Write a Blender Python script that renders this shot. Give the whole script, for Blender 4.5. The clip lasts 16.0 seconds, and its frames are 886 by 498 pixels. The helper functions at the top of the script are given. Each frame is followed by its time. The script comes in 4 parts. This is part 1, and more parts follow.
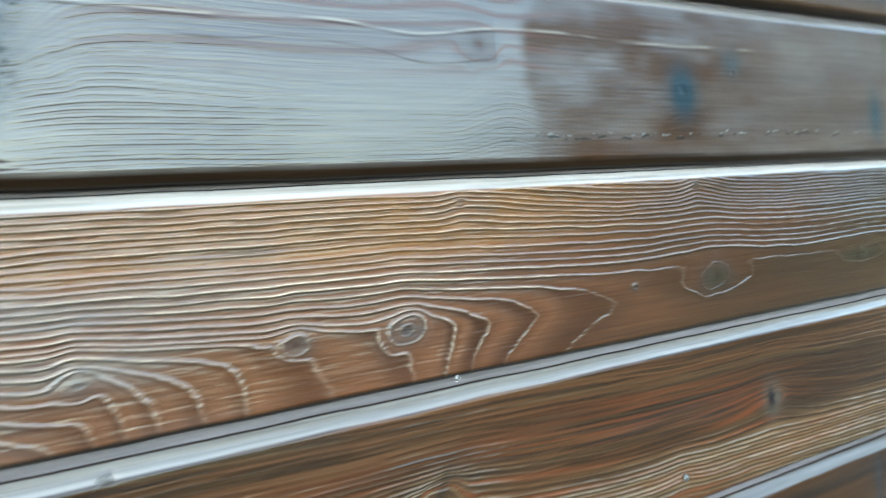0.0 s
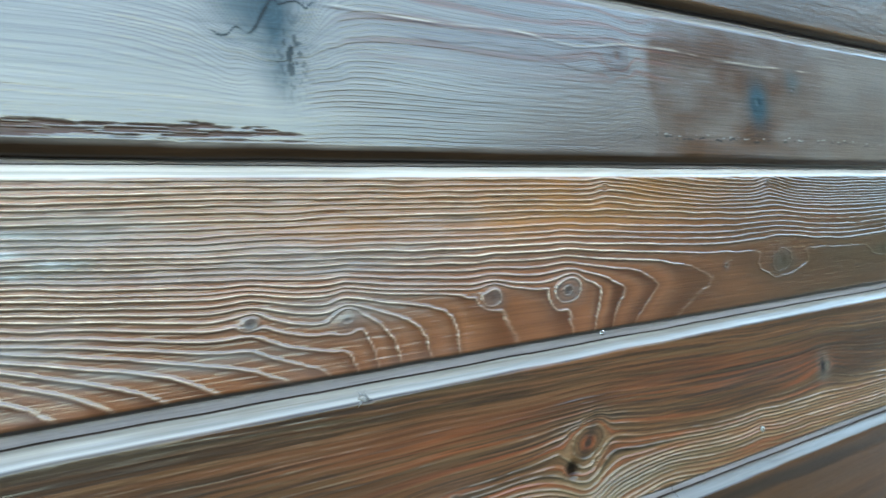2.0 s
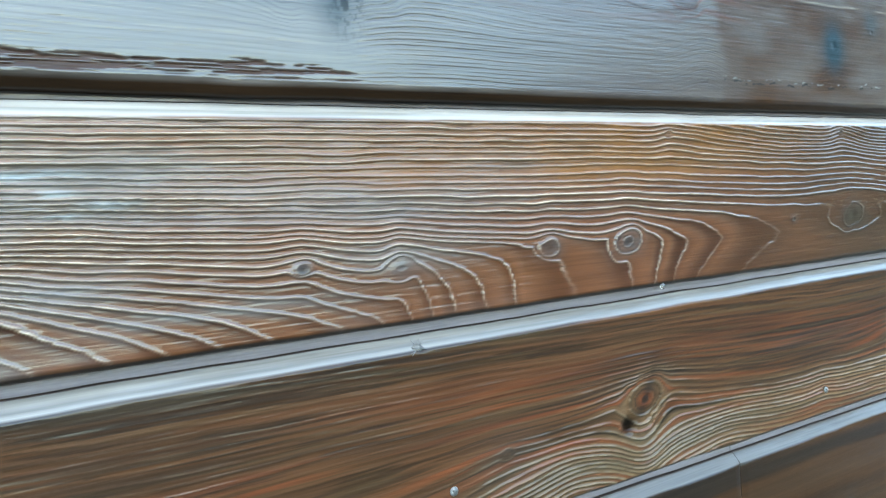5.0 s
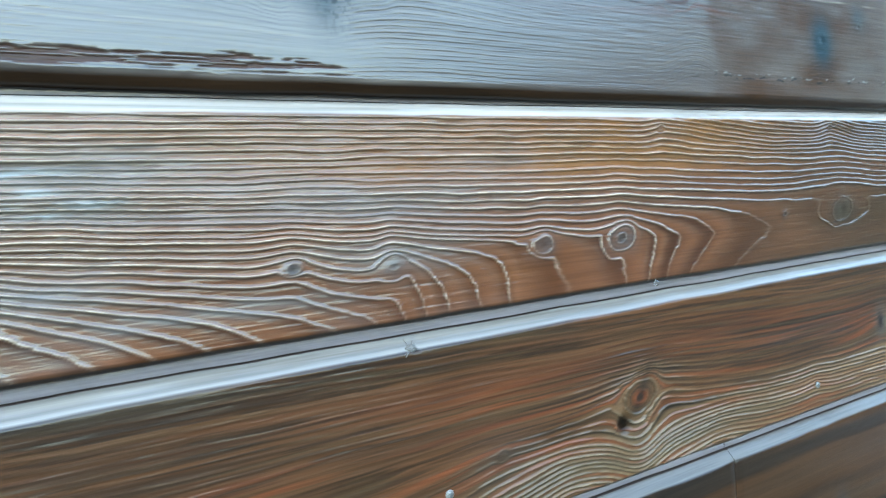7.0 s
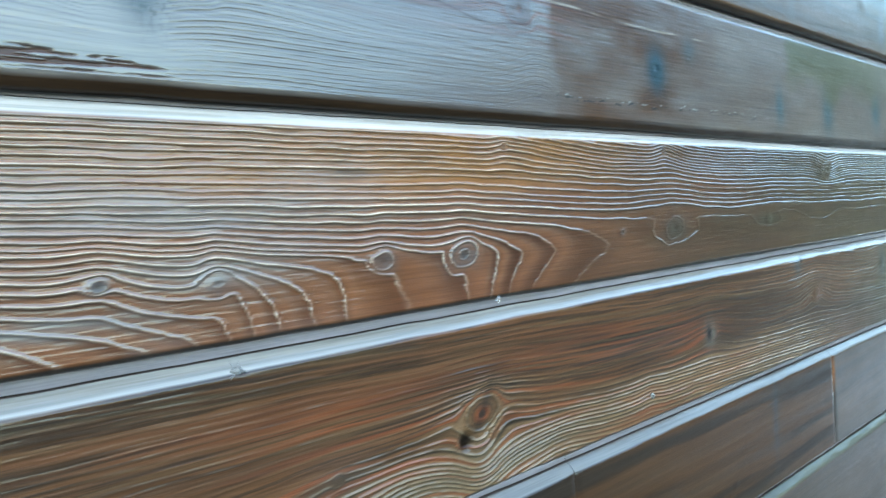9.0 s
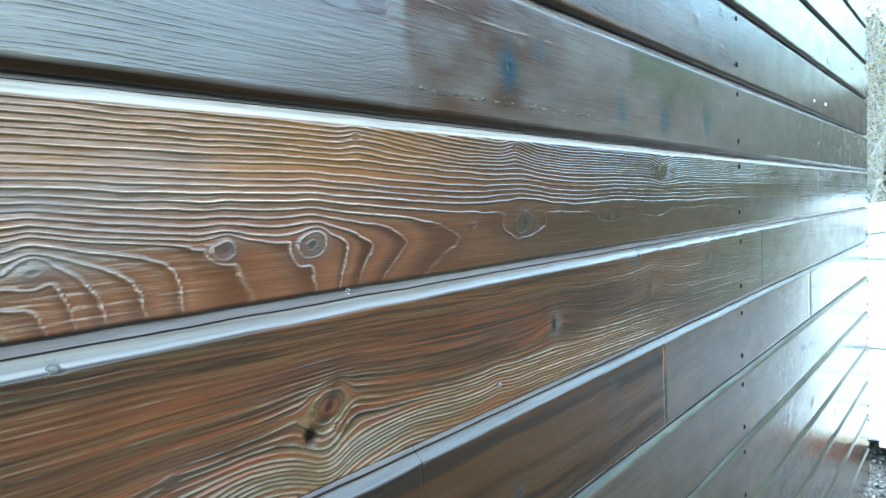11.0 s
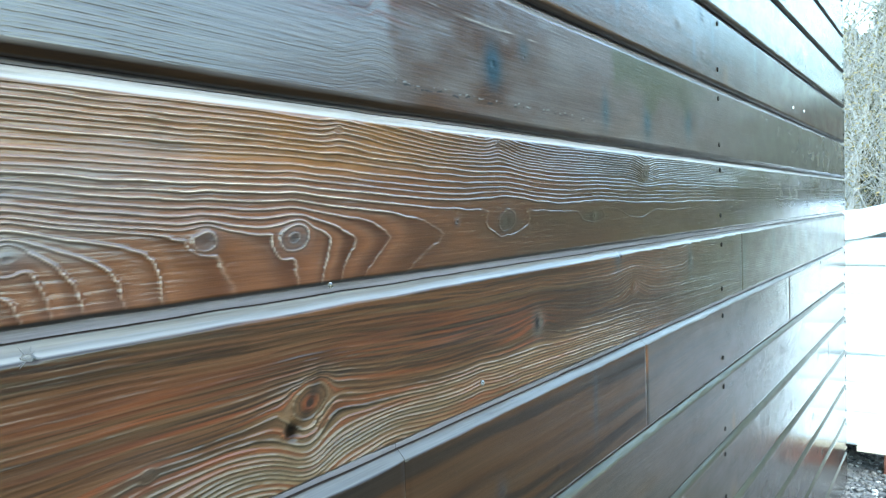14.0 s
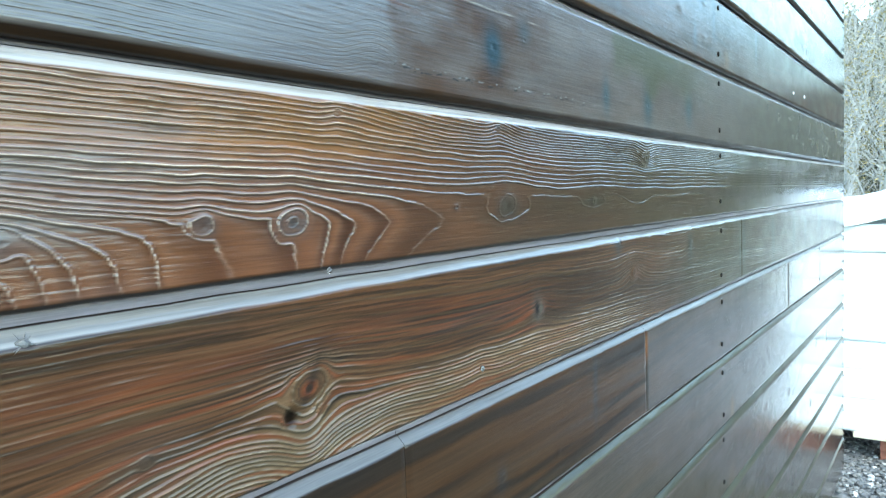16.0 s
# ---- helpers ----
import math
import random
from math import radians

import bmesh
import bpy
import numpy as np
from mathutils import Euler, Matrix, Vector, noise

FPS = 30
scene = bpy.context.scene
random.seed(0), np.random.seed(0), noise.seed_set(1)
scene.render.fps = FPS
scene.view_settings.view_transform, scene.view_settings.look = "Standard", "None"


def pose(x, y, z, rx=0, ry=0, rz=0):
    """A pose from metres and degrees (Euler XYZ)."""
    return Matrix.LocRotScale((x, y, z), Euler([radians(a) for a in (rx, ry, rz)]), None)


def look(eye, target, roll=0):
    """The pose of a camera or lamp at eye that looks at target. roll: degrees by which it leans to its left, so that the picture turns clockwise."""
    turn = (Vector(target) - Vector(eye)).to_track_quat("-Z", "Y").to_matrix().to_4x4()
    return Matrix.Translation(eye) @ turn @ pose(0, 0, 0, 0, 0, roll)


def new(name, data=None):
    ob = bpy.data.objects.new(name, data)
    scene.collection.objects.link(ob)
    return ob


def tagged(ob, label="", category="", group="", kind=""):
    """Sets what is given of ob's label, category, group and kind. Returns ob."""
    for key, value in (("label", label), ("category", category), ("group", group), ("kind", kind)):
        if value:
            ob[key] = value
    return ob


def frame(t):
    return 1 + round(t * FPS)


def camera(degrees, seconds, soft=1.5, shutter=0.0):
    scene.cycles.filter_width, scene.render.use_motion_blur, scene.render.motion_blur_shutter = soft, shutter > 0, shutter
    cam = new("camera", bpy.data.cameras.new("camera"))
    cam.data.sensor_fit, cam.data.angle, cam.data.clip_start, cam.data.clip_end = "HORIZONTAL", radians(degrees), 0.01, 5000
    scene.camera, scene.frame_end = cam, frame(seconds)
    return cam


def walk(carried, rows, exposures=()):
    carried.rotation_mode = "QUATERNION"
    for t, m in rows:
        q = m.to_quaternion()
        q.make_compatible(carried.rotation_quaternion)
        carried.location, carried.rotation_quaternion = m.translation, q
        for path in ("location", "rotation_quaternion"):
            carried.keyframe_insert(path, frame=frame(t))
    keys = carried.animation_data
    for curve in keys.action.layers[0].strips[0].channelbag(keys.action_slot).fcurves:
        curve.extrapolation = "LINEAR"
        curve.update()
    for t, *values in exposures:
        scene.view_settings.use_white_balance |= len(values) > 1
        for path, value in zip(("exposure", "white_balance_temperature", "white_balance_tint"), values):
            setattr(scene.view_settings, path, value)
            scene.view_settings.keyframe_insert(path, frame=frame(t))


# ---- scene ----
cam = camera(63.0, 16.0, soft=1.2, shutter=1.0)
PATH = [
    (0, -0.2239, -0.4488, 1.4026, 89.69, 5.57, -30.12),
    (0.5, -0.3311, -0.4559, 1.3880, 90.57, 3.88, -35.95),
    (1, -0.4005, -0.4572, 1.3820, 89.50, 4.07, -38.23),
    (1.5, -0.4170, -0.4477, 1.3820, 89.82, 4.19, -35.98),
    (2, -0.4225, -0.4416, 1.3805, 90.80, 4.59, -34.21),
    (2.5, -0.4266, -0.4416, 1.3814, 91.07, 4.25, -33.00),
    (3, -0.4257, -0.4308, 1.3811, 91.03, 4.62, -32.71),
    (3.5, -0.4216, -0.4306, 1.3858, 89.41, 3.78, -31.87),
    (4, -0.4210, -0.4242, 1.3781, 87.96, 4.00, -31.02),
    (6.5, -0.4245, -0.4143, 1.3720, 87.57, 4.35, -31.42),
    (7, -0.4228, -0.4066, 1.3721, 87.64, 4.53, -32.46),
    (7.5, -0.4181, -0.4015, 1.3745, 87.37, 3.92, -34.28),
    (8, -0.4055, -0.4034, 1.3718, 87.30, 4.17, -37.33),
    (8.5, -0.3994, -0.4081, 1.3725, 87.55, 4.11, -40.08),
    (9, -0.3936, -0.4097, 1.3711, 88.02, 3.76, -42.42),
    (9.5, -0.3896, -0.4148, 1.3713, 88.17, 3.80, -43.85),
    (10, -0.3880, -0.4151, 1.3739, 86.53, 1.94, -48.26),
    (10.2, -0.3844, -0.4131, 1.3731, 86.21, 1.60, -50.32),
    (12.3, -0.3809, -0.4178, 1.3673, 87.13, 2.67, -54.17),
    (12.5, -0.3806, -0.4149, 1.3645, 87.26, 2.70, -54.22),
    (13, -0.3798, -0.4110, 1.3643, 87.11, 2.75, -54.45),
    (13.5, -0.3789, -0.4100, 1.3633, 87.07, 2.51, -54.53),
    (14, -0.3808, -0.4122, 1.3609, 87.17, 2.05, -54.49),
    (14.5, -0.3794, -0.4106, 1.3603, 86.99, 1.99, -54.58),
    (15, -0.3753, -0.4082, 1.3602, 86.42, 1.94, -54.49),
    (15.5, -0.3727, -0.4062, 1.3586, 86.26, 2.02, -54.36),
    (16, -0.3769, -0.4071, 1.3587, 86.15, 2.07, -54.65),
]
EXPOSURES = ((0, 3.58, 7250, -6), (1.2, 3.57, 7250, -7), (2.0, 3.55, 6950, -8), (4.0, 3.56, 6930, -7), (6.5, 3.59, 6560, -7), (8.0, 3.59, 6450, -9), (9.5, 3.63, 6380, -10), (12.5, 3.54, 6600, -10), (16, 3.52, 6640, -9))
walk(cam, [(t, pose(x, y, z, rx, ry, rz)) for t, x, y, z, rx, ry, rz in PATH], EXPOSURES)

# ---- world and sun ----
SUN = Vector((-0.45, -0.50, 0.74)).normalized()
world = bpy.data.worlds.new("sky")
scene.world = world
world.use_nodes = True
wn = world.node_tree
sky = wn.nodes.new("ShaderNodeTexSky")
sky.sky_type, sky.sun_disc = "NISHITA", False
sky.sun_elevation, sky.sun_rotation = math.asin(SUN.z), math.atan2(SUN.x, SUN.y)
sky.air_density, sky.dust_density, sky.ozone_density = 1.0, 0.6, 1.5
wn.links.new(sky.outputs[0], wn.nodes["Background"].inputs[0])
wn.nodes["Background"].inputs[1].default_value = 0.15
lamp = bpy.data.lights.new("sun", "SUN")
lamp.energy, lamp.angle, lamp.color = 0.2, radians(30), (1.0, 0.98, 0.96)
sun = new("sun", lamp)
sun.matrix_world = look(SUN * 30, (0, 0, 0))


# ---- small tools ----
def mesh_from(name, verts, faces, material, smooth=False):
    me = bpy.data.meshes.new(name)
    me.from_pydata(verts, [], faces)
    if material:
        me.materials.append(material)
    me.update()
    if smooth:
        me.shade_smooth()
    return me


def under(ob, parent):
    ob.parent = parent
    return ob


def part(name, bm, material, parent, label="", smooth=False):
    me = bpy.data.meshes.new(name)
    bm.to_mesh(me)
    bm.free()
    me.materials.append(material)
    if smooth:
        me.shade_smooth()
    ob = under(new(name, me), parent)
    if label:
        ob["label"] = label
    return ob


def box(bm, x0, x1, y0, y1, z0, z1, bevel=0.0):
    m = Matrix.Translation(((x0 + x1) / 2, (y0 + y1) / 2, (z0 + z1) / 2)) @ Matrix.Diagonal((x1 - x0, y1 - y0, z1 - z0, 1))
    made = bmesh.ops.create_cube(bm, size=1, matrix=m)
    if bevel:
        edges = list({e for v in made["verts"] for e in v.link_edges})
        bmesh.ops.bevel(bm, geom=edges, offset=bevel, segments=2, affect="EDGES", profile=0.6)
    return bm


def hash2(i, j, seed):
    h = (i.astype(np.int64) * 374761393 + j.astype(np.int64) * 668265263 + seed * 1442695041) & 0x7FFFFFFF
    h = ((h ^ (h >> 13)) * 1274126177) & 0x7FFFFFFF
    return ((h ^ (h >> 16)) & 0xFFFFF) / float(0xFFFFF)


def value_noise(x, z, seed):
    i, j = np.floor(x).astype(np.int64), np.floor(z).astype(np.int64)
    u, v = x - i, z - j
    u, v = u * u * (3 - 2 * u), v * v * (3 - 2 * v)
    a, b = hash2(i, j, seed), hash2(i + 1, j, seed)
    c, d = hash2(i, j + 1, seed), hash2(i + 1, j + 1, seed)
    return (a * (1 - u) + b * u) * (1 - v) + (c * (1 - u) + d * u) * v


def fbm(x, z, sx, sz, seed, octaves=3):
    """Smooth noise from -1 to 1 with features of sx by sz metres."""
    total, amp, weight = 0.0, 1.0, 0.0
    for k in range(octaves):
        total = total + amp * value_noise(x / sx * 2 ** k, z / sz * 2 ** k, seed + 17 * k)
        weight += amp
        amp *= 0.5
    return total / weight * 2 - 1


def step(a, b, x):
    t = np.clip((x - a) / (b - a), 0, 1)
    return t * t * (3 - 2 * t)


# ---- materials ----
def material(name, color=(0.5, 0.5, 0.5), rough=0.6, metal=0.0):
    mat = bpy.data.materials.new(name)
    mat.use_nodes = True
    b = mat.node_tree.nodes["Principled BSDF"]
    b.inputs["Base Color"].default_value = (*color, 1)
    b.inputs["Roughness"].default_value = rough
    b.inputs["Metallic"].default_value = metal
    return mat, mat.node_tree, b


def noise_node(nt, scale, stretch=(1, 1, 1), detail=4.0, rough=0.6):
    tc = nt.nodes.new("ShaderNodeTexCoord")
    mp = nt.nodes.new("ShaderNodeMapping")
    mp.inputs["Scale"].default_value = stretch
    tx = nt.nodes.new("ShaderNodeTexNoise")
    tx.inputs["Scale"].default_value = scale
    tx.inputs["Detail"].default_value = detail
    tx.inputs["Roughness"].default_value = rough
    nt.links.new(tc.outputs["Object"], mp.inputs[0])
    nt.links.new(mp.outputs[0], tx.inputs["Vector"])
    return tx


def ramp_node(nt, source, stops):
    r = nt.nodes.new("ShaderNodeValToRGB")
    els = r.color_ramp.elements
    while len(els) < len(stops):
        els.new(0.5)
    for e, (p, c) in zip(els, stops):
        e.position, e.color = p, (*c, 1) if len(c) == 3 else c
    nt.links.new(source, r.inputs[0])
    return r


def bump_node(nt, b, source, strength, distance):
    bp = nt.nodes.new("ShaderNodeBump")
    bp.inputs["Strength"].default_value = strength
    bp.inputs["Distance"].default_value = distance
    nt.links.new(source, bp.inputs["Height"])
    nt.links.new(bp.outputs[0], b.inputs["Normal"])
    return bp


def mottled(name, stops, scale, rough=0.7, bump=0.3, distance=0.004, stretch=(1, 1, 1), metal=0.0):
    """A surface whose colour, gloss and relief vary at two scales."""
    mat, nt, b = material(name, rough=rough, metal=metal)
    big, fine = noise_node(nt, scale, stretch), noise_node(nt, scale * 9, stretch, 6)
    mix = nt.nodes.new("ShaderNodeMath")
    mix.operation = "MULTIPLY_ADD"
    mix.inputs[1].default_value = 0.6
    half = nt.nodes.new("ShaderNodeMath")
    half.operation = "MULTIPLY"
    half.inputs[1].default_value = 0.4
    nt.links.new(fine.outputs[0], half.inputs[0])
    nt.links.new(big.outputs[0], mix.inputs[0])
    nt.links.new(half.outputs[0], mix.inputs[2])
    r = ramp_node(nt, mix.outputs[0], stops)
    nt.links.new(r.outputs[0], b.inputs["Base Color"])
    bump_node(nt, b, fine.outputs[0], bump, distance)
    return mat


def wood_material():
    """Stained and varnished softwood: the stain comes with the plank, the pores and the gloss are added here."""
    mat, nt, b = material("varnished_wood", rough=0.4)
    at = nt.nodes.new("ShaderNodeAttribute")
    at.attribute_name = "stain"
    fibre = noise_node(nt, 6.0, (1.0, 1.0, 55.0), 5, 0.65)
    pores = noise_node(nt, 40.0, (1.0, 1.0, 22.0), 3, 0.6)
    r = ramp_node(nt, fibre.outputs[0], [(0.25, (0.58, 0.56, 0.54)), (0.5, (0.90, 0.90, 0.90)), (0.8, (1.2, 1.2, 1.2))])
    mul = nt.nodes.new("ShaderNodeMix")
    mul.data_type, mul.blend_type = "RGBA", "MULTIPLY"
    mul.inputs[0].default_value = 1.0
    nt.links.new(at.outputs["Color"], mul.inputs[6])
    nt.links.new(r.outputs[0], mul.inputs[7])
    nt.links.new(mul.outputs[2], b.inputs["Base Color"])
    blotch = noise_node(nt, 9.0, (1, 1, 2.0), 4)
    gl = ramp_node(nt, blotch.outputs[0], [(0.3, (0.30, 0.30, 0.30)), (0.7, (0.42, 0.42, 0.42))])
    nt.links.new(gl.outputs[0], b.inputs["Roughness"])
    b.inputs["Specular IOR Level"].default_value = 0.10
    gw = nt.nodes.new("ShaderNodeMath")
    gw.operation = "MULTIPLY"
    gw.inputs[1].default_value = 0.9
    nt.links.new(at.outputs["Alpha"], gw.inputs[0])
    nt.links.new(gw.outputs[0], b.inputs["Coat Weight"])
    b.inputs["Coat IOR"].default_value = 1.5
    cr = ramp_node(nt, blotch.outputs[0], [(0.3, (0.07, 0.07, 0.07)), (0.75, (0.17, 0.17, 0.17))])
    nt.links.new(cr.outputs[0], b.inputs["Coat Roughness"])
    add = nt.nodes.new("ShaderNodeMath")
    nt.links.new(fibre.outputs[0], add.inputs[0])
    nt.links.new(pores.outputs[0], add.inputs[1])
    bp = bump_node(nt, b, add.outputs[0], 0.22, 0.0005)
    nt.links.new(bp.outputs[0], b.inputs["Coat Normal"])
    return mat


WOOD = wood_material()
NAIL = mottled("rusty_nail", [(0.3, (0.005, 0.005, 0.005)), (0.7, (0.010, 0.008, 0.007))], 300, 0.95, 0.4, 0.0006)
NAIL.node_tree.nodes["Principled BSDF"].inputs["Specular IOR Level"].default_value = 0.1
RESIN = mottled("dried_resin", [(0.3, (0.020, 0.017, 0.015)), (0.6, (0.07, 0.065, 0.06)), (0.8, (0.30, 0.30, 0.29))], 260, 0.35)
PIN = mottled("dull_steel", [(0.3, (0.05, 0.05, 0.05)), (0.7, (0.22, 0.22, 0.21))], 500, 0.4, metal=0.6)
WATER, water_tree, water_shader = material("water", (1, 1, 1), 0.02)
water_shader.inputs["Transmission Weight"].default_value = 1.0
water_shader.inputs["IOR"].default_value = 1.33
SPECK = mottled("white_speck", [(0.3, (0.7, 0.7, 0.68)), (0.7, (0.85, 0.85, 0.83))], 300, 0.5)
CONCRETE = mottled("concrete", [(0.3, (0.16, 0.16, 0.155)), (0.7, (0.30, 0.29, 0.28))], 6, 0.9)
INNER = mottled("rough_boarding", [(0.3, (0.07, 0.05, 0.035)), (0.7, (0.13, 0.09, 0.06))], 7, 0.8, stretch=(1, 1, 6))
EARTH = mottled("soil_and_turf", [(0.3, (0.022, 0.024, 0.012)), (0.5, (0.045, 0.044, 0.024)), (0.7, (0.075, 0.062, 0.040))], 3, 0.95, 0.8, 0.02)
GRAVEL = mottled("gravel_bed", [(0.3, (0.09, 0.09, 0.087)), (0.5, (0.17, 0.165, 0.16)), (0.7, (0.28, 0.27, 0.255))], 22, 0.9, 0.8, 0.02)
WRAP = mottled("white_wrap", [(0.3, (0.74, 0.77, 0.78)), (0.7, (0.86, 0.88, 0.88))], 5, 0.35, 0.2, 0.004)
PALE = mottled("pale_timber", [(0.3, (0.50, 0.42, 0.30)), (0.7, (0.66, 0.57, 0.42))], 8, 0.7, stretch=(1, 6, 1))
BRICK = mottled("red_brick", [(0.3, (0.13, 0.045, 0.03)), (0.7, (0.26, 0.10, 0.06))], 30, 0.9, 0.5)
BARK = mottled("pale_bark", [(0.3, (0.20, 0.185, 0.16)), (0.7, (0.42, 0.40, 0.36))], 14, 0.9, 0.5, stretch=(3, 3, 1))


def stone_material():
    mat, nt, b = material("gravel_stone", rough=0.85)
    geo = nt.nodes.new("ShaderNodeNewGeometry")
    r = ramp_node(nt, geo.outputs["Random Per Island"], [(0.0, (0.035, 0.035, 0.036)), (0.5, (0.11, 0.107, 0.10)), (0.85, (0.20, 0.18, 0.16)), (1.0, (0.40, 0.39, 0.37))])
    nt.links.new(r.outputs[0], b.inputs["Base Color"])
    bump_node(nt, b, noise_node(nt, 120).outputs[0], 0.4, 0.003)
    return mat


def leaf_material(name, stops):
    mat, nt, b = material(name, rough=0.55)
    geo = nt.nodes.new("ShaderNodeNewGeometry")
    r = ramp_node(nt, geo.outputs["Random Per Island"], stops)
    nt.links.new(r.outputs[0], b.inputs["Base Color"])
    tr = nt.nodes.new("ShaderNodeBsdfTranslucent")
    nt.links.new(r.outputs[0], tr.inputs[0])
    mx = nt.nodes.new("ShaderNodeMixShader")
    mx.inputs[0].default_value = 0.35
    nt.links.new(b.outputs[0], mx.inputs[1])
    nt.links.new(tr.outputs[0], mx.inputs[2])
    nt.links.new(mx.outputs[0], nt.nodes["Material Output"].inputs[0])
    return mat


STONE = stone_material()
LEAF = leaf_material("autumn_leaf", [(0.0, (0.09, 0.085, 0.040)), (0.5, (0.15, 0.125, 0.065)), (0.8, (0.27, 0.20, 0.07)), (1.0, (0.40, 0.30, 0.12))])
FAR_LEAF = leaf_material("far_leaf", [(0.0, (0.014, 0.018, 0.009)), (0.6, (0.032, 0.036, 0.017)), (1.0, (0.085, 0.065, 0.030))])

# ---- the plank wall ----
PITCH, WALL_END, WALL_START = 0.1525, 3.26, -2.6
FACE_TOP = PITCH - 0.0220
TONE = {  # earlywood, latewood ridge, stain that follows the rings
    "brown": ((0.056, 0.0195, 0.0080), (0.38, 0.30, 0.225), (0.014, 0.005, 0.003)),
    "grey": ((0.076, 0.063, 0.054), (0.020, 0.012, 0.010), (0.022, 0.013, 0.011)),
    "dark": ((0.041, 0.0170, 0.0068), (0.150, 0.108, 0.066), (0.008, 0.004, 0.0025)),
    "plain": ((0.030, 0.015, 0.007), (0.040, 0.025, 0.014), (0.016, 0.008, 0.004)),
}


def grain(x, z, spec):
    """Ring coordinate, knot mask and knot heart over a plank's face; z counts from its lower edge."""
    g = z + (spec["flow"](x, z) if "flow" in spec else 0.0) + spec["wander"] * fbm(x, z, 0.35, 0.06, spec["seed"]) + 0.0012 * fbm(x, z, 0.07, 0.02, spec["seed"] + 3, 2)
    knot, heart = np.zeros_like(g), np.zeros_like(g)
    for kx, kz, r, lift, left, right, reach in spec["knots"]:
        dx, dz = x - kx, z - kz
        # rings climb steeply before a knot and sink slowly behind it
        side = np.where(dx < 0, np.exp(-np.abs(dx / left) ** 1.6), np.exp(-np.abs(dx / right) ** 1.3))
        g = g - lift * side * np.exp(-np.abs(np.maximum(dz, 0) / reach) ** 1.2) * np.exp(-(np.minimum(dz, 0) / 0.03) ** 2)
        wob = 1 + 0.32 * fbm(x + kx, z, 0.02, 0.02, spec["seed"] + 9, 2)
        d2 = ((dx / 1.15) ** 2 + dz ** 2) / (r * wob) ** 2
        core = np.exp(-d2 * 6.0)
        mid = (g * core).sum() / max(core.sum(), 1e-9)
        if core.sum() > 0.5:
            # rings part round the knot, and close inside it
            e = 0.6 * np.exp(-d2 / 1.6)
            g = g * (1 - e) + mid * e
            e = np.exp(-np.maximum(d2 - 0.15, 0) * 1.3)
            g = g * (1 - e) + (mid + 1.7 * r * np.sqrt(d2 + 0.01)) * e
        knot = np.maximum(knot, np.exp(-d2 * 1.1))
        heart = np.maximum(heart, np.exp(-d2 * 9.0))
    return g, knot, heart


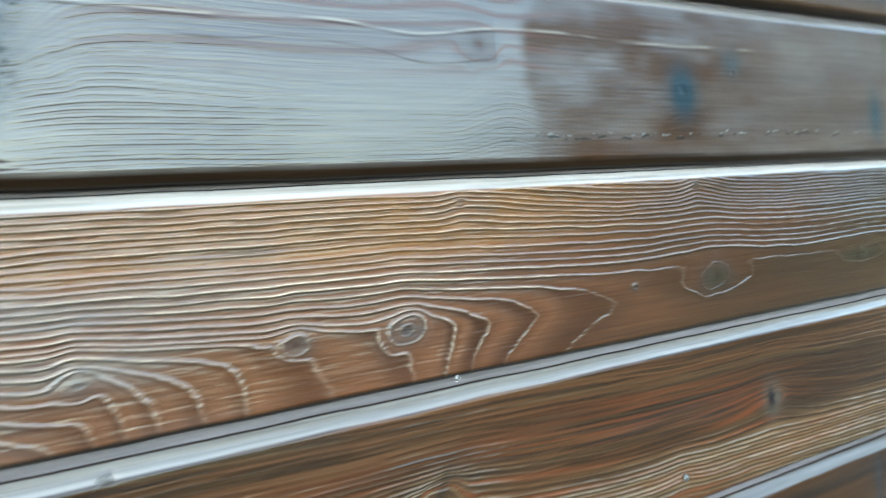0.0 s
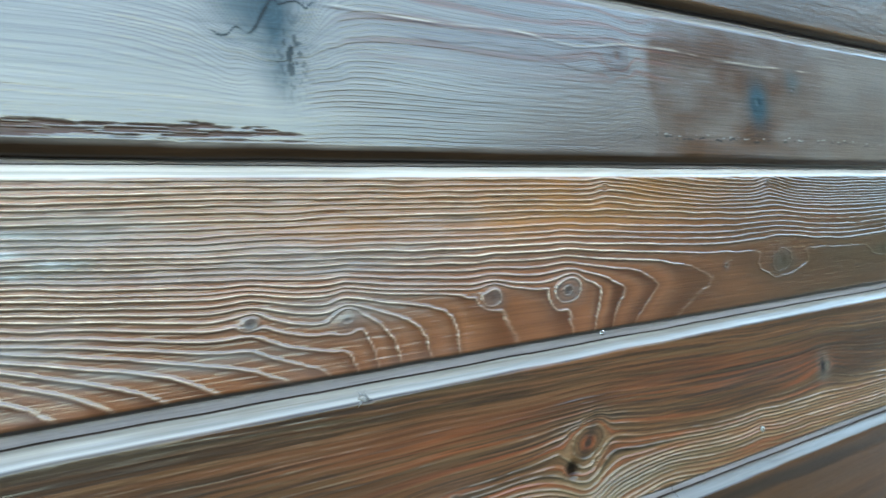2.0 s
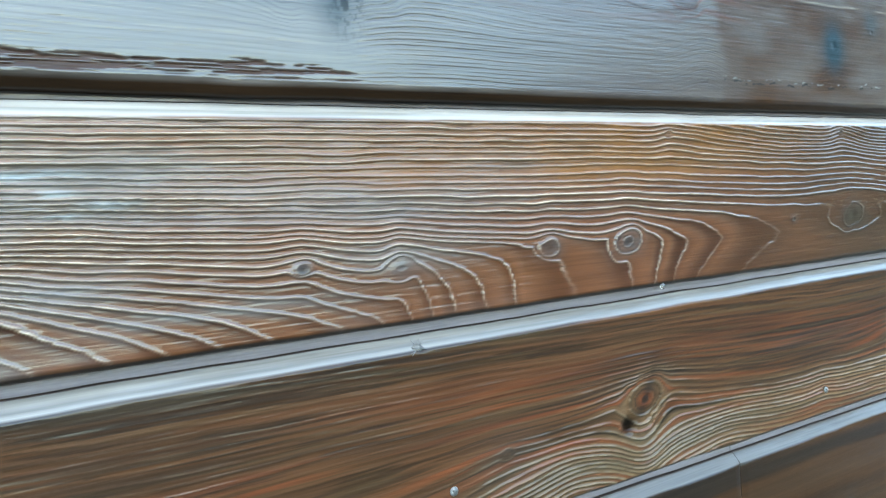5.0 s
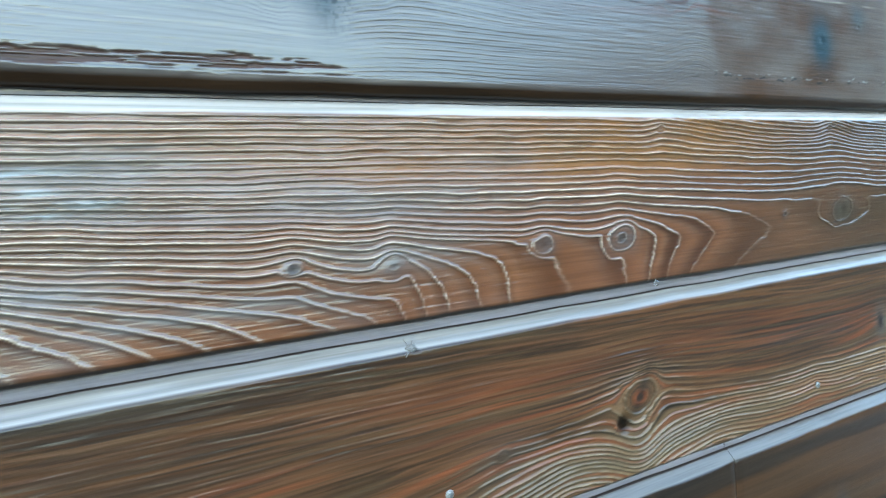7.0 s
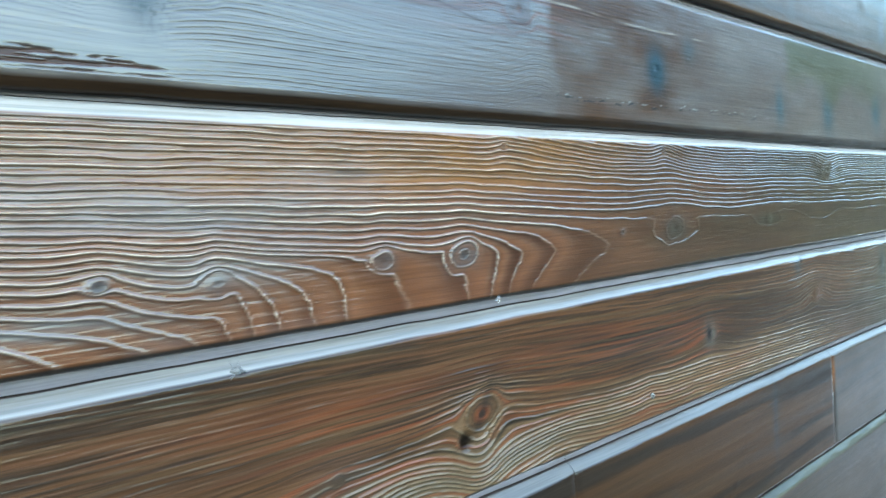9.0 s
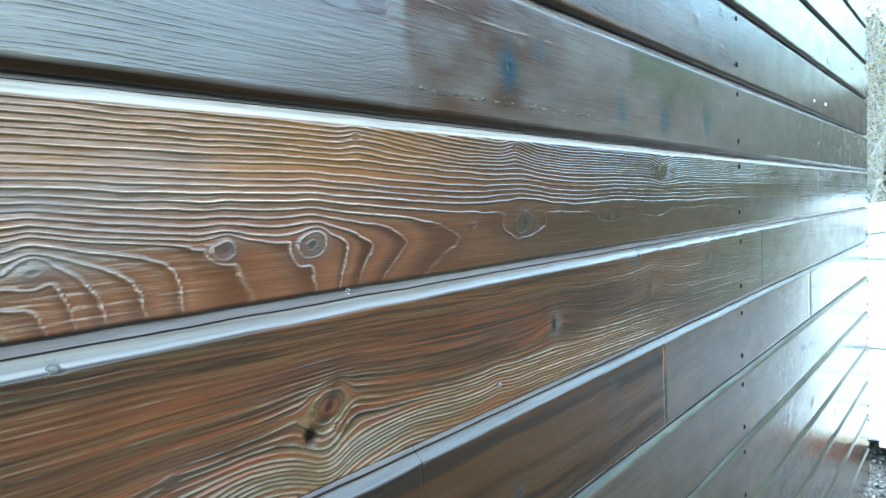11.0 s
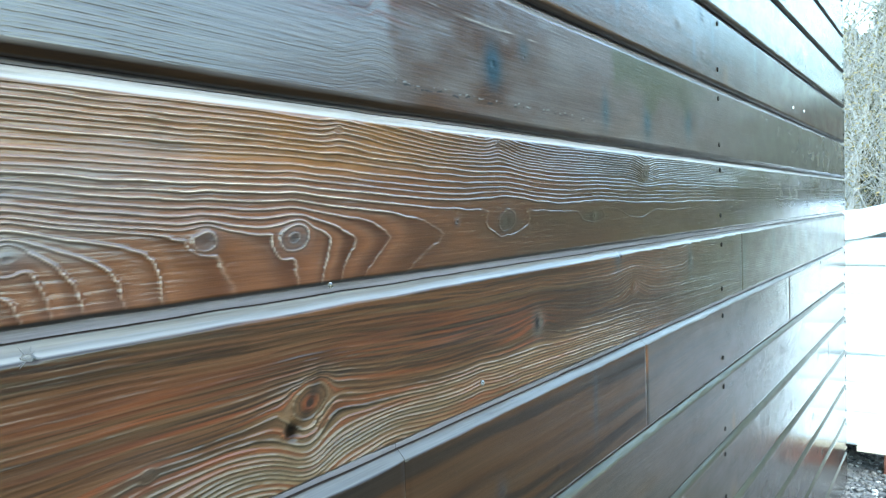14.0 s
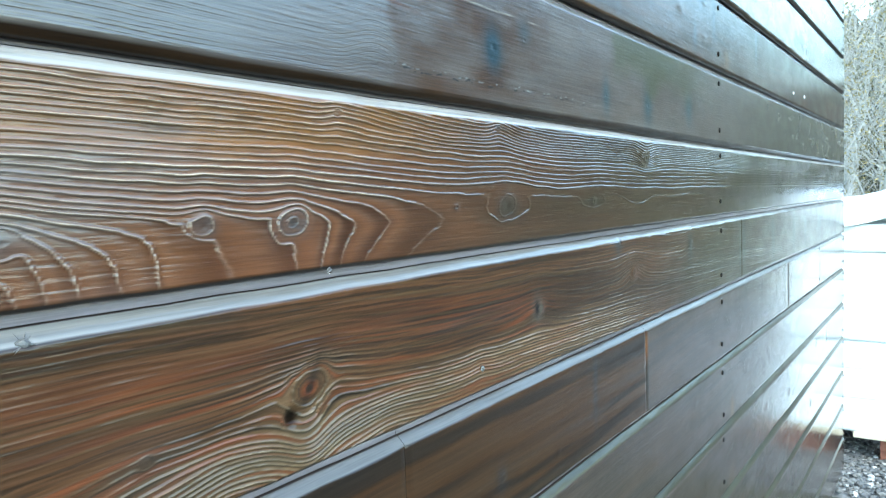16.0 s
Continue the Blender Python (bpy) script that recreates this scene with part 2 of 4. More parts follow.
def face_fields(x, z, spec):
    """Relief and stain of a plank's face."""
    seed = spec["seed"]
    per = spec["period"]
    if "rings" in spec:
        n, knot, heart = spec["rings"](x, z, spec)
        g = n * per
    else:
        g, knot, heart = grain(x, z, spec)
    phase = n + 0.22 * fbm(x, g, 0.5, 0.010, seed + 21, 2) + 0.05 * fbm(x, z, 0.022, 0.005, seed + 23, 3) if "rings" in spec else g / per + 0.8 * fbm(x, g, 0.9, 0.016, seed + 21, 2) + spec.get("jitter", 0.10) * fbm(x, z, 0.022, 0.006, seed + 23, 3)
    saw = phase - np.floor(phase)
    dz = np.gradient(z, axis=0)
    dx = np.gradient(x, axis=1)
    steep = np.hypot(np.gradient(phase, axis=0) / np.where(np.abs(dz) < 1e-5, 1e-5, dz), np.gradient(phase, axis=1) / np.maximum(dx, 1e-5))
    thin = np.clip(spec.get("ridge", 0.00060) * steep, spec.get("crest", 0.075), 0.14)
    ridge = np.exp(-((saw - 0.74) / thin) ** 2) + (0.08 if "rings" in spec else 0.30) * np.exp(-((saw - 0.30) / 0.20) ** 2)
    ring_no = np.floor(phase)
    vigour = spec.get("even", 0.40) + 0.75 * hash2(ring_no, ring_no * 0, seed) * (0.65 + 0.7 * value_noise(x / 0.16, ring_no, seed + 5))
    ridge = ridge * vigour * np.clip(steep * per / 0.25, 0.3, 1) * (1 - spec.get("worn_knot", 0.0) * knot * (0.6 + 0.8 * value_noise(x / 0.008, z / 0.006, seed + 65)))
    late = step(0.12, 0.62, saw) * step(0.76, 0.66, saw) if "rings" in spec else np.exp(-((saw - 0.53) / 0.12) ** 2)
    wear = np.clip(0.75 + 0.55 * fbm(x, z, 0.22, 0.05, seed + 31), 0.15, 1.4) * spec["wear"](x, z)
    brush = np.clip(1 + spec.get("brush", 0.55) * fbm(x, z, 0.014, 0.003, seed + 37, 3), 0.35, 1.5)
    height = spec["relief"] * wear * (1.25 * ridge * brush - 0.35) * (1 - 0.5 * knot)
    height += 0.0010 * spec.get("knot_rise", 1.0) * knot - 0.0022 * heart * spec.get("pit", 0.4)
    height += min(0.00012, 0.3 * abs(spec["relief"])) * fbm(x, z, 0.03, 0.0016, seed + 41, 2)
    early, pale, deep = (np.array(c) for c in TONE[spec["tone"]])
    w = lambda a: a[..., None]
    vary = spec.get("vary", 0.3)
    col = early * np.maximum(1 + vary * w(fbm(x, z, 0.25, 0.03, seed + 51)) + vary * w(fbm(x, g, 0.6, 0.006, seed + 53, 2)), 0.15)
    mixr = np.clip(late * (0.75 + 0.5 * fbm(x, g, 0.4, 0.02, seed + 61)), 0, 1) * spec.get("band", 0.8) * np.clip(0.25 + wear, 0, 1)
    col = col * (1 - w(mixr)) + deep * w(mixr)
    if "broad" in spec:
        # worn, paler flanks between narrow dark grooves
        at = 0.08 if "rings" in spec else 0.70
        flank = sum(np.exp(-((saw - at - k) / 0.24) ** 2) for k in (-1, 0, 1))
        m = w(np.clip(flank * spec["broad"](x, z) * (0.7 + 0.5 * fbm(x, g, 0.10, 0.006, seed + 57, 3)), 0, 1))
        col = col * (1 - m) + np.array(spec["flank"]) * (1 + 0.35 * w(fbm(x, z, 0.09, 0.03, seed + 58))) * m
    # crest colour: bare wood, and on the brown planks some painted glint
    top = np.clip(ridge * brush * wear * 0.75 * spec.get("bare", 0.8), 0, 1)
    col = col * (1 - w(top)) + pale * w(top)
    kc = np.array(spec.get("knot_color", (0.045, 0.026, 0.016)))
    kk = np.clip(knot * spec.get("knot_dark", 0.5) * (1 + 0.8 * fbm(x, z, 0.006, 0.004, seed + 63, 3)), 0, 1)
    col = col * (1 - w(kk)) + kc * w(kk)
    col = col * (1 - 0.8 * w(np.clip(heart * spec.get("pit", 0.4) * 2, 0, 1)))
    gloss = (1 - 0.45 * knot) * (1 - 0.9 * np.clip(heart * spec.get("pit", 0.4) * 2, 0, 1)) * (1 - spec.get("matt", 0.0) * top) * (1 - spec.get("groove", 0.0) * mixr) * (spec.get("sheen", 1.0) + (1 - spec.get("sheen", 1.0)) * top * ("rings" in spec))
    for tint, mask, *dull in spec["stains"](x, z, g):
        m = w(np.clip(mask, 0, 1))
        col = col * (1 - m) + np.array(tint) * m * (0.75 + 0.25 * w(late))
        if dull:
            gloss = gloss * (1 - dull[0] * np.clip(mask, 0, 1))
    return height, np.clip(col, 0.004, 0.9), gloss


def spots(x, z, cx, cz, sx, sz):
    return np.exp(-((x - cx) / sx) ** 2 - ((z - cz) / sz) ** 2)


def plank(parent, x0, x1, zb, spec, dx, dz, fine=(-0.72, 0.80), label=""):
    """One tongued plank with a bevelled upper edge, a rounded lower edge and brushed grain."""
    a, b = max(x0, min(fine[0], x1)), min(x1, max(fine[1], x0))
    runs = []
    if a > x0:
        runs.append(np.arange(x0, a, 0.04))
    if b > a:
        runs.append(np.arange(a, b, dx))
    if x1 > b:
        runs.extend((np.arange(max(b, x0), min(x1, max(b, x0) + 0.6), max(dx * 2, 0.004)), np.arange(max(b, x0) + 0.6, max(x1, max(b, x0) + 0.6), 0.012)))
    xs = np.unique(np.append(np.concatenate(runs), x1))
    zs = np.linspace(0.0008, FACE_TOP - 0.0008, max(4, int((FACE_TOP - 0.003) / dz)))
    # rows of the section: depth behind the face, height, share of the face's relief
    lip = spec.get("lip", 0.0038)
    rows = [(0.030, -0.0005, 0), (0.0078, -0.0008, 0), (0.0074, -0.9 * lip, 0), (0.0062, -lip, 0), (0.0036, -0.74 * lip, 0.2), (0.0014, -0.32 * lip, 0.3), (0.0005, -0.0002, 0.8)]
    rows += [(0.0, z, 1) for z in zs]
    rows += [(0.0005, FACE_TOP + 0.0003, 0.8), (0.0014, FACE_TOP + 0.0018, 0.5), (0.0032, FACE_TOP + 0.0042, 0.4), (0.0056, FACE_TOP + 0.0068, 0.3), (0.0078, FACE_TOP + 0.0088, 0.2),
             (0.0087, FACE_TOP + 0.0097, 0), (0.0092, FACE_TOP + 0.0099, 0), (0.0128, FACE_TOP + 0.0100, 0), (0.0128, FACE_TOP + 0.0104, 0), (0.0112, FACE_TOP + 0.0106, 0), (0.0110, FACE_TOP + 0.0110, 0), (0.0110, FACE_TOP + 0.0180, 0.2), (0.0110, PITCH + 0.002, 0),
             (0.020, PITCH + 0.002, 0), (0.030, FACE_TOP, 0)]
    depth, height, share = (np.array(c) for c in zip(*rows))
    X, Z = np.meshgrid(xs, height)
    h, col, gloss = face_fields(X, Z, spec)
    S = share[:, None]
    y = depth[:, None] - h * S
    zz = zb + Z
    ends = np.minimum(X - x0, x1 - X)
    y = y + 0.0012 * np.exp(-np.maximum(ends, 0) / 0.0015) * (S > 0.7)
    # a wavering, dented lower and upper edge
    zz = zz + (S < 1) * 0.0007 * fbm(X, Z * 0, 0.06, 1, spec["seed"] + 71)
    if "chip" in spec:
        c = spec["chip"](X, Z)
        y = y + 0.0011 * c * (S > 0)
        col = col * (1 - c[..., None]) + np.array((0.034, 0.016, 0.011)) * c[..., None]
        gloss = gloss * (1 - 0.85 * c)
    if "dent" in spec:
        # shallow pits coloured near-black, the darkness of a deeper hole painted in
        for cx, cz, r, deep in spec["dent"]:
            pit = np.exp(-(((X - cx) ** 2 + (Z - cz) ** 2) / r ** 2) ** 2)
            y = y + deep * pit * (S > 0)
            col = col * (1 - 0.94 * pit[..., None])
            gloss = gloss * (1 - 0.95 * pit)
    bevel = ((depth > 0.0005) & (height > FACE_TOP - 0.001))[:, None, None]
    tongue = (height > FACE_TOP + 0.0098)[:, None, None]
    # bevel paler than the face by default: sky light put into its colour
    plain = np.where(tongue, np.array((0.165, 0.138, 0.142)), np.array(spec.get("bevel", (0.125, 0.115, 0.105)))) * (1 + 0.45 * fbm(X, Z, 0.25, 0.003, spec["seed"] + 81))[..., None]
    y = y + bevel[..., 0] * (0.0005 * fbm(X, Z, 0.12, 0.0025, spec["seed"] + 91, 2) + 0.0006 * fbm(X, Z, 0.03, 0.006, spec["seed"] + 92, 2))
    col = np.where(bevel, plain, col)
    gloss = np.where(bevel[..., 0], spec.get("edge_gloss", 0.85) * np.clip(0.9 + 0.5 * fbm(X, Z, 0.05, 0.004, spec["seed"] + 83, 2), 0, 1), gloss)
    # slot behind the bevel painted dark, standing in for the shade inside it
    shaded_seam = ((depth > 0.009) & (height > FACE_TOP + 0.0098) & (height < FACE_TOP + 0.0108))[:, None]
    col = np.where(shaded_seam[..., None], np.array((0.026, 0.018, 0.016)), col)
    gloss = np.where(shaded_seam, 0.03, gloss)
    # rounded underside near-black and matt: its shade is put into the colour
    shaded_underside = (height < -0.0003)[:, None, None]
    gloss = np.where(shaded_underside[..., 0], 0.12 * gloss, gloss)
    col = np.where(shaded_underside, np.array((0.015, 0.0075, 0.0036)) * (1 + 0.5 * fbm(X, Z, 0.08, 0.004, spec["seed"] + 95))[..., None], col)
    n, m = X.shape
    co = np.stack([X, y, zz], -1).reshape(-1, 3)
    idx = np.arange(n * m).reshape(n, m)
    quads = np.stack([idx[:-1, :-1], idx[:-1, 1:], idx[1:, 1:], idx[1:, :-1]], -1).reshape(-1, 4)
    faces = quads.tolist()
    faces.append(list(range(n * m, n * m + n)))
    faces.append(list(range(n * m + 2 * n - 1, n * m + n - 1, -1)))
    ends_co = np.concatenate([co.reshape(n, m, 3)[:, 0], co.reshape(n, m, 3)[:, -1]])
    faces += [[int(idx[0, j + 1]), int(idx[0, j]), int(idx[-1, j]), int(idx[-1, j + 1])] for j in range(m - 1)]
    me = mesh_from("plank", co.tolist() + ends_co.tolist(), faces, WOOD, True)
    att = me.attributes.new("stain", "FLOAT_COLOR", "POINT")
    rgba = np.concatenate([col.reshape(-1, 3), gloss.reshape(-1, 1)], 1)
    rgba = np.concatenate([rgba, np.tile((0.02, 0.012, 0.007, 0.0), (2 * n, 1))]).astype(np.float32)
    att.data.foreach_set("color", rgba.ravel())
    ob = under(new("plank", me), parent)
    if label:
        ob["label"] = label
    return ob


one = lambda x, z: np.ones_like(x)
B3 = 1.31  # lower edge of the knotty plank at eye height


def stains_top(x, z, g):
    # a scalloped crack across the big knot
    path = 0.069 + 0.025 * step(-0.262, -0.236, x) + 0.0035 * np.abs(np.sin((x + 0.275) / 0.0062)) + 0.004 * fbm(x, z * 0, 0.008, 1, 14, 3)
    crack = np.exp(-((z - path) / (0.0007 + 0.0014 * step(-0.258, -0.250, x) * step(-0.238, -0.246, x))) ** 2) * step(-0.284, -0.278, x) * step(-0.208, -0.214, x) * step(-0.35, -0.15, fbm(x, z * 0, 0.02, 1, 15, 2))
    speckle = spots(x, z, -0.229, 0.060, 0.011, 0.024) * step(0.05, 0.3, fbm(x, z, 0.0026, 0.0034, 16, 2) + 0.05)
    brown = step(0.120, 0.138, x + 0.012 * fbm(x, z, 0.03, 0.03, 5, 3)) * np.clip(0.62 + 1.0 * fbm(x, z, 0.06, 0.025, 6), 0.1, 1)
    flame = np.clip(np.sin(g / 0.016 * 6.283 + 2.0 * fbm(x, z, 0.08, 0.02, 18)) * 1.3 - 0.2, 0, 1) * step(-0.22, -0.14, x) * step(0.20, 0.10, x) * step(0.055, 0.075, z)
    # a long split above the middle, and fine checks along the lower edge
    split = 0.0955 + 0.0025 * fbm(x, z * 0, 0.10, 1, 40, 2) - 0.006 * np.exp(-((x - 0.03) / 0.04) ** 2) + 0.004 * np.exp(-((x - 0.16) / 0.05) ** 2)
    run = step(-0.21, -0.19, x) * step(0.44, 0.38, x) * np.clip(0.6 + 0.9 * fbm(x, z * 0, 0.03, 1, 41, 2), 0.1, 1)
    second = split - 0.021 - 0.05 * (x - 0.1) + 0.004 * fbm(x, z * 0, 0.06, 1, 45, 2)
    run2 = step(-0.16, -0.10, x) * step(0.13, 0.08, x) * np.clip(0.5 + 0.9 * fbm(x, z * 0, 0.03, 1, 46, 2), 0.1, 1)
    checks = np.exp(-((z - 0.0165 - 0.004 * fbm(x, z * 0, 0.02, 1, 42, 3)) / 0.0011) ** 2) * step(0.08, 0.14, x) * step(0.62, 0.50, x) * step(0.0, 0.25, fbm(x, z, 0.005, 0.003, 43, 2))
    brown = brown * (0.45 + 0.55 * step(0.46, 0.32, x))
    return [((0.046, 0.034, 0.033), 0.6 * step(-0.22, 0.0, x) * np.clip(0.7 + 0.5 * fbm(x, z, 0.12, 0.03, 30), 0, 1)),
            ((0.040, 0.019, 0.009), brown, 0.82),
            ((0.074, 0.031, 0.021), 0.75 * flame, 0.4),
            ((0.042, 0.023, 0.019), np.exp(-((g - 0.088) / 0.018) ** 2) * (x < 0.10) * 0.55 * step(-0.25, -0.05, x)),
            ((0.014, 0.026, 0.034), 1.2 * (spots(x, z, -0.248, 0.088, 0.032, 0.026) + 0.9 * spots(x, z, -0.236, 0.055, 0.014, 0.024)) * (0.70 + 0.5 * fbm(x, z, 0.02, 0.03, 9)) + 1.3 * spots(x, z, 0.300, 0.056, 0.018, 0.024), 0.75),
            ((0.022, 0.036, 0.042), 1.1 * (spots(x, z, 0.606, 0.036, 0.012, 0.026) + spots(x, z, 0.776, 0.036, 0.020, 0.030) + spots(x, z, 0.994, 0.050, 0.020, 0.030) + 0.6 * spots(x, z, 0.37, 0.085, 0.014, 0.014)), 0.5),
            ((0.034, 0.034, 0.009), 0.80 * step(0.625, 0.650, x + 0.01 * fbm(x, z, 0.02, 0.02, 20)) * step(0.035, 0.075, z - 0.03 * np.abs(np.sin((x - 0.606) * 17)) + 0.02 * fbm(x, z, 0.06, 0.03, 8)) * step(1.25, 0.85, x), 0.55),
            ((0.036, 0.042, 0.023), 0.5 * step(0.9, 2.0, x)),
            ((0.024, 0.010, 0.007), 0.95 * np.exp(-((z - split) / 0.0009) ** 2) * run + 0.8 * np.exp(-((z - second) / 0.0008) ** 2) * run2, 0.8),
            ((0.20, 0.17, 0.14), 0.8 * np.exp(-((z - split - 0.0021) / 0.0010) ** 2) * run),
            ((0.008, 0.007, 0.007), checks, 0.8),
            ((0.17, 0.17, 0.165), 0.8 * np.exp(-((z - 0.0190 - 0.004 * fbm(x, z * 0, 0.02, 1, 42, 3)) / 0.0008) ** 2) * step(0.08, 0.14, x) * step(0.62, 0.50, x) * step(0.15, 0.35, fbm(x, z, 0.005, 0.003, 43, 2))),
            ((0.004, 0.006, 0.008), 1.3 * crack + 0.9 * speckle, 0.95)]


def stains_sheen_knotty(x, z, g):
    # short pale streaks: worn wood with a blue-white gleam painted in
    worn_gleam = sum(spots(x, z, cx, cz, sx, 0.0022) for cx, cz, sx in ((-0.405, 0.1005, 0.022), (-0.440, 0.1000, 0.030), (-0.385, 0.0690, 0.010), (-0.375, 0.0840, 0.014), (-0.398, 0.0790, 0.008), (-0.40, 0.0905, 0.010)))
    return [((0.30, 0.31, 0.31), 0.9 * worn_gleam * step(-0.1, 0.15, fbm(x, z, 0.02, 0.003, 19, 3) + 0.1)),
            ((0.210, 0.090, 0.022), 0.80 * step(0.070, 0.100, z) * spots(x, z, 0.02, 0.11, 0.22, 0.05) * (0.6 + 0.5 * fbm(x, z, 0.05, 0.03, 11))),
            ((0.101, 0.036, 0.011), 0.55 * spots(x, z, -0.10, 0.025, 0.12, 0.02) * (0.6 + 0.6 * fbm(x, z, 0.05, 0.02, 12))),
            # grey blotches towards the left are gloss sheen painted as colour
            ((0.125, 0.120, 0.116), 0.75 * step(0.0, -0.40, x) * np.clip(0.25 + 1.1 * fbm(x, z, 0.10, 0.02, 13), 0, 1)),
            ((0.019, 0.021, 0.016), 1.0 * spots(x, z, 0.555, 0.040, 0.040, 0.007) + 0.35 * spots(x, z, 0.44, 0.045, 0.05, 0.014) + 0.8 * spots(x, z, 0.322, 0.038, 0.020, 0.010), 0.3),
            ((0.038, 0.038, 0.013), 0.55 * step(0.35, 0.85, x), 0.15),
            ((0.040, 0.048, 0.019), 0.6 * step(0.95, 1.5, x)),
            ((0.026, 0.015, 0.007), 0.72 * step(0.0, 0.36, x) * (0.75 + 0.5 * fbm(x, z, 0.2, 0.03, 17)))]


def stains_fourth(x, z, g):
    streak = np.clip(fbm(x, g, 0.17, 0.0030, 22, 3) * 3.4 - 0.1, 0, 1)
    fine = np.clip(fbm(x, g, 0.08, 0.0013, 28, 3) * 3.0, 0, 1)
    halo = np.exp(-((np.hypot((x - 0.010 - 0.35 * (z - 0.06)) / 0.024, (z - 0.060) / 0.026) - 1) / 0.16) ** 2)
    return [((0.010, 0.006, 0.004), 0.7 * fine * step(0.03, 0.055, z) * step(0.75, 0.45, x)),
            ((0.058, 0.036, 0.016), 0.35 * np.clip(fbm(x, g, 0.12, 0.0024, 29, 3) * 3.0 - 0.3, 0, 1) * step(0.03, 0.06, z)),
            ((0.125, 0.034, 0.012), 0.95 * streak * step(0.60, 0.30, x) * step(0.125, 0.07, z) * (0.55 + 0.7 * fbm(x, z, 0.12, 0.03, 23))),
            ((0.019, 0.023, 0.025), 0.30 * spots(x, z, -0.13, 0.045, 0.03, 0.02) + 0.5 * spots(x, z, 0.25, 0.078, 0.07, 0.010) * (0.5 + 0.8 * fbm(x, z, 0.06, 0.006, 25))),
            ((0.080, 0.063, 0.038), 0.45 * spots(x, z, 0.02, 0.018, 0.18, 0.016)),
            ((0.105, 0.085, 0.055), 0.22 * halo * (0.6 + 0.7 * fbm(x, z, 0.02, 0.01, 26)), 0.3),
            ((0.014, 0.009, 0.007), 0.85 * spots(x - 0.55 * (z - 0.062), z, 0.010, 0.062, 0.006, 0.020)),
            ((0.100, 0.090, 0.070), 0.7 * spots(x, z, 0.384, 0.068, 0.012, 0.016)),
            ((0.006, 0.008, 0.010), 1.1 * spots(x, z, 0.382, 0.069, 0.006, 0.011), 0.6),
            ((0.012, 0.009, 0.007), 0.45 * np.clip(fbm(x, g, 0.18, 0.0024, 27, 3) * 3 - 0.2, 0, 1) * step(0.03, 0.06, z) * step(0.8, 0.4, x)),
            ((0.084, 0.023, 0.008), 0.6 * spots(x, z, 0.335, 0.075, 0.05, 0.012) * (0.45 + 0.8 * fbm(x, z, 0.04, 0.006, 24))),
            ((0.023, 0.032, 0.036), 0.7 * spots(x, z, 0.64, 0.128, 0.012, 0.02) + 0.9 * spots(x, z, 0.992, 0.100, 0.014, 0.03) + 0.95 * spots(x, z, 1.376, 0.05, 0.010, 0.07) + 0.95 * sum(spots(x, z, c, 0.08, w, 0.07) for c, w in ((1.41, 0.02), (1.74, 0.022), (2.05, 0.03), (2.25, 0.02), (2.55, 0.04)))),
            ((0.042, 0.042, 0.021), 0.6 * step(0.75, 1.2, x))]


def stains_haze_fifth(x, z, g):
    return [((0.040, 0.018, 0.008), 0.9 * step(0.752, 0.746, x) * (0.7 + 0.7 * fbm(x, z, 0.4, 0.010, 35, 3)), 0.75),
            # lighter beyond the joint: haze of reflected light painted into the wood
            ((0.060, 0.045, 0.038), 0.55 * step(0.746, 0.752, x) * (0.8 + 0.5 * fbm(x, z, 0.3, 0.03, 34))),
            ((0.018, 0.024, 0.030), 0.7 * sum(spots(x, z, c, 0.09, 0.006, 0.05) for c in (1.42, 1.60, 1.78, 1.90)), 0.2),
            ((0.012, 0.008, 0.006), 0.8 * np.clip(fbm(x, g, 0.35, 0.012, 33, 3) * 2.5, 0, 1) * step(0.752, 0.746, x), 0.3),
            ((0.021, 0.023, 0.025), 0.6 * 1.3 * spots(x, z, 0.546, 0.075, 0.007, 0.045) + 0.5 * spots(x, z, 0.55, 0.11, 0.005, 0.02) + 0.6 * spots(x, z, 0.29, 0.045, 0.010, 0.016)),
            ((0.170, 0.060, 0.015), 1.0 * spots(x, z, 0.751, 0.105, 0.005, 0.022)),
            ((0.021, 0.021, 0.021), 0.8 * spots(x, z, 0.754, 0.045, 0.008, 0.04))]


def stains_far(x, z, g):
    return [((0.042, 0.044, 0.023), 0.45 * step(0.2, 1.0, x) * step(0.04, 0.13, z)),
            ((0.126, 0.071, 0.021), 0.6 * spots(x, z, 1.27, 0.02, 0.02, 0.02))]


def stains_haze_low(x, z, g):
    # first tint paints the pale reflected haze of the low planks
    return [((0.064, 0.050, 0.044), 0.6 * np.clip(0.75 + 0.6 * fbm(x, z, 0.3, 0.02, 37, 3), 0, 1)),
            ((0.020, 0.016, 0.014), 0.5 * np.clip(fbm(x, g, 0.25, 0.004, 38, 3) * 2.5 - 0.3, 0, 1)),
            ((0.018, 0.018, 0.018), 0.7 * sum(spots(x, z, c, h, 0.004, 0.018) for c, h in ((1.30, 0.06), (1.37, 0.09), (1.02, 0.05)))),
            ((0.140, 0.075, 0.021), 0.7 * spots(x, z, 1.29, 0.02, 0.012, 0.025))]


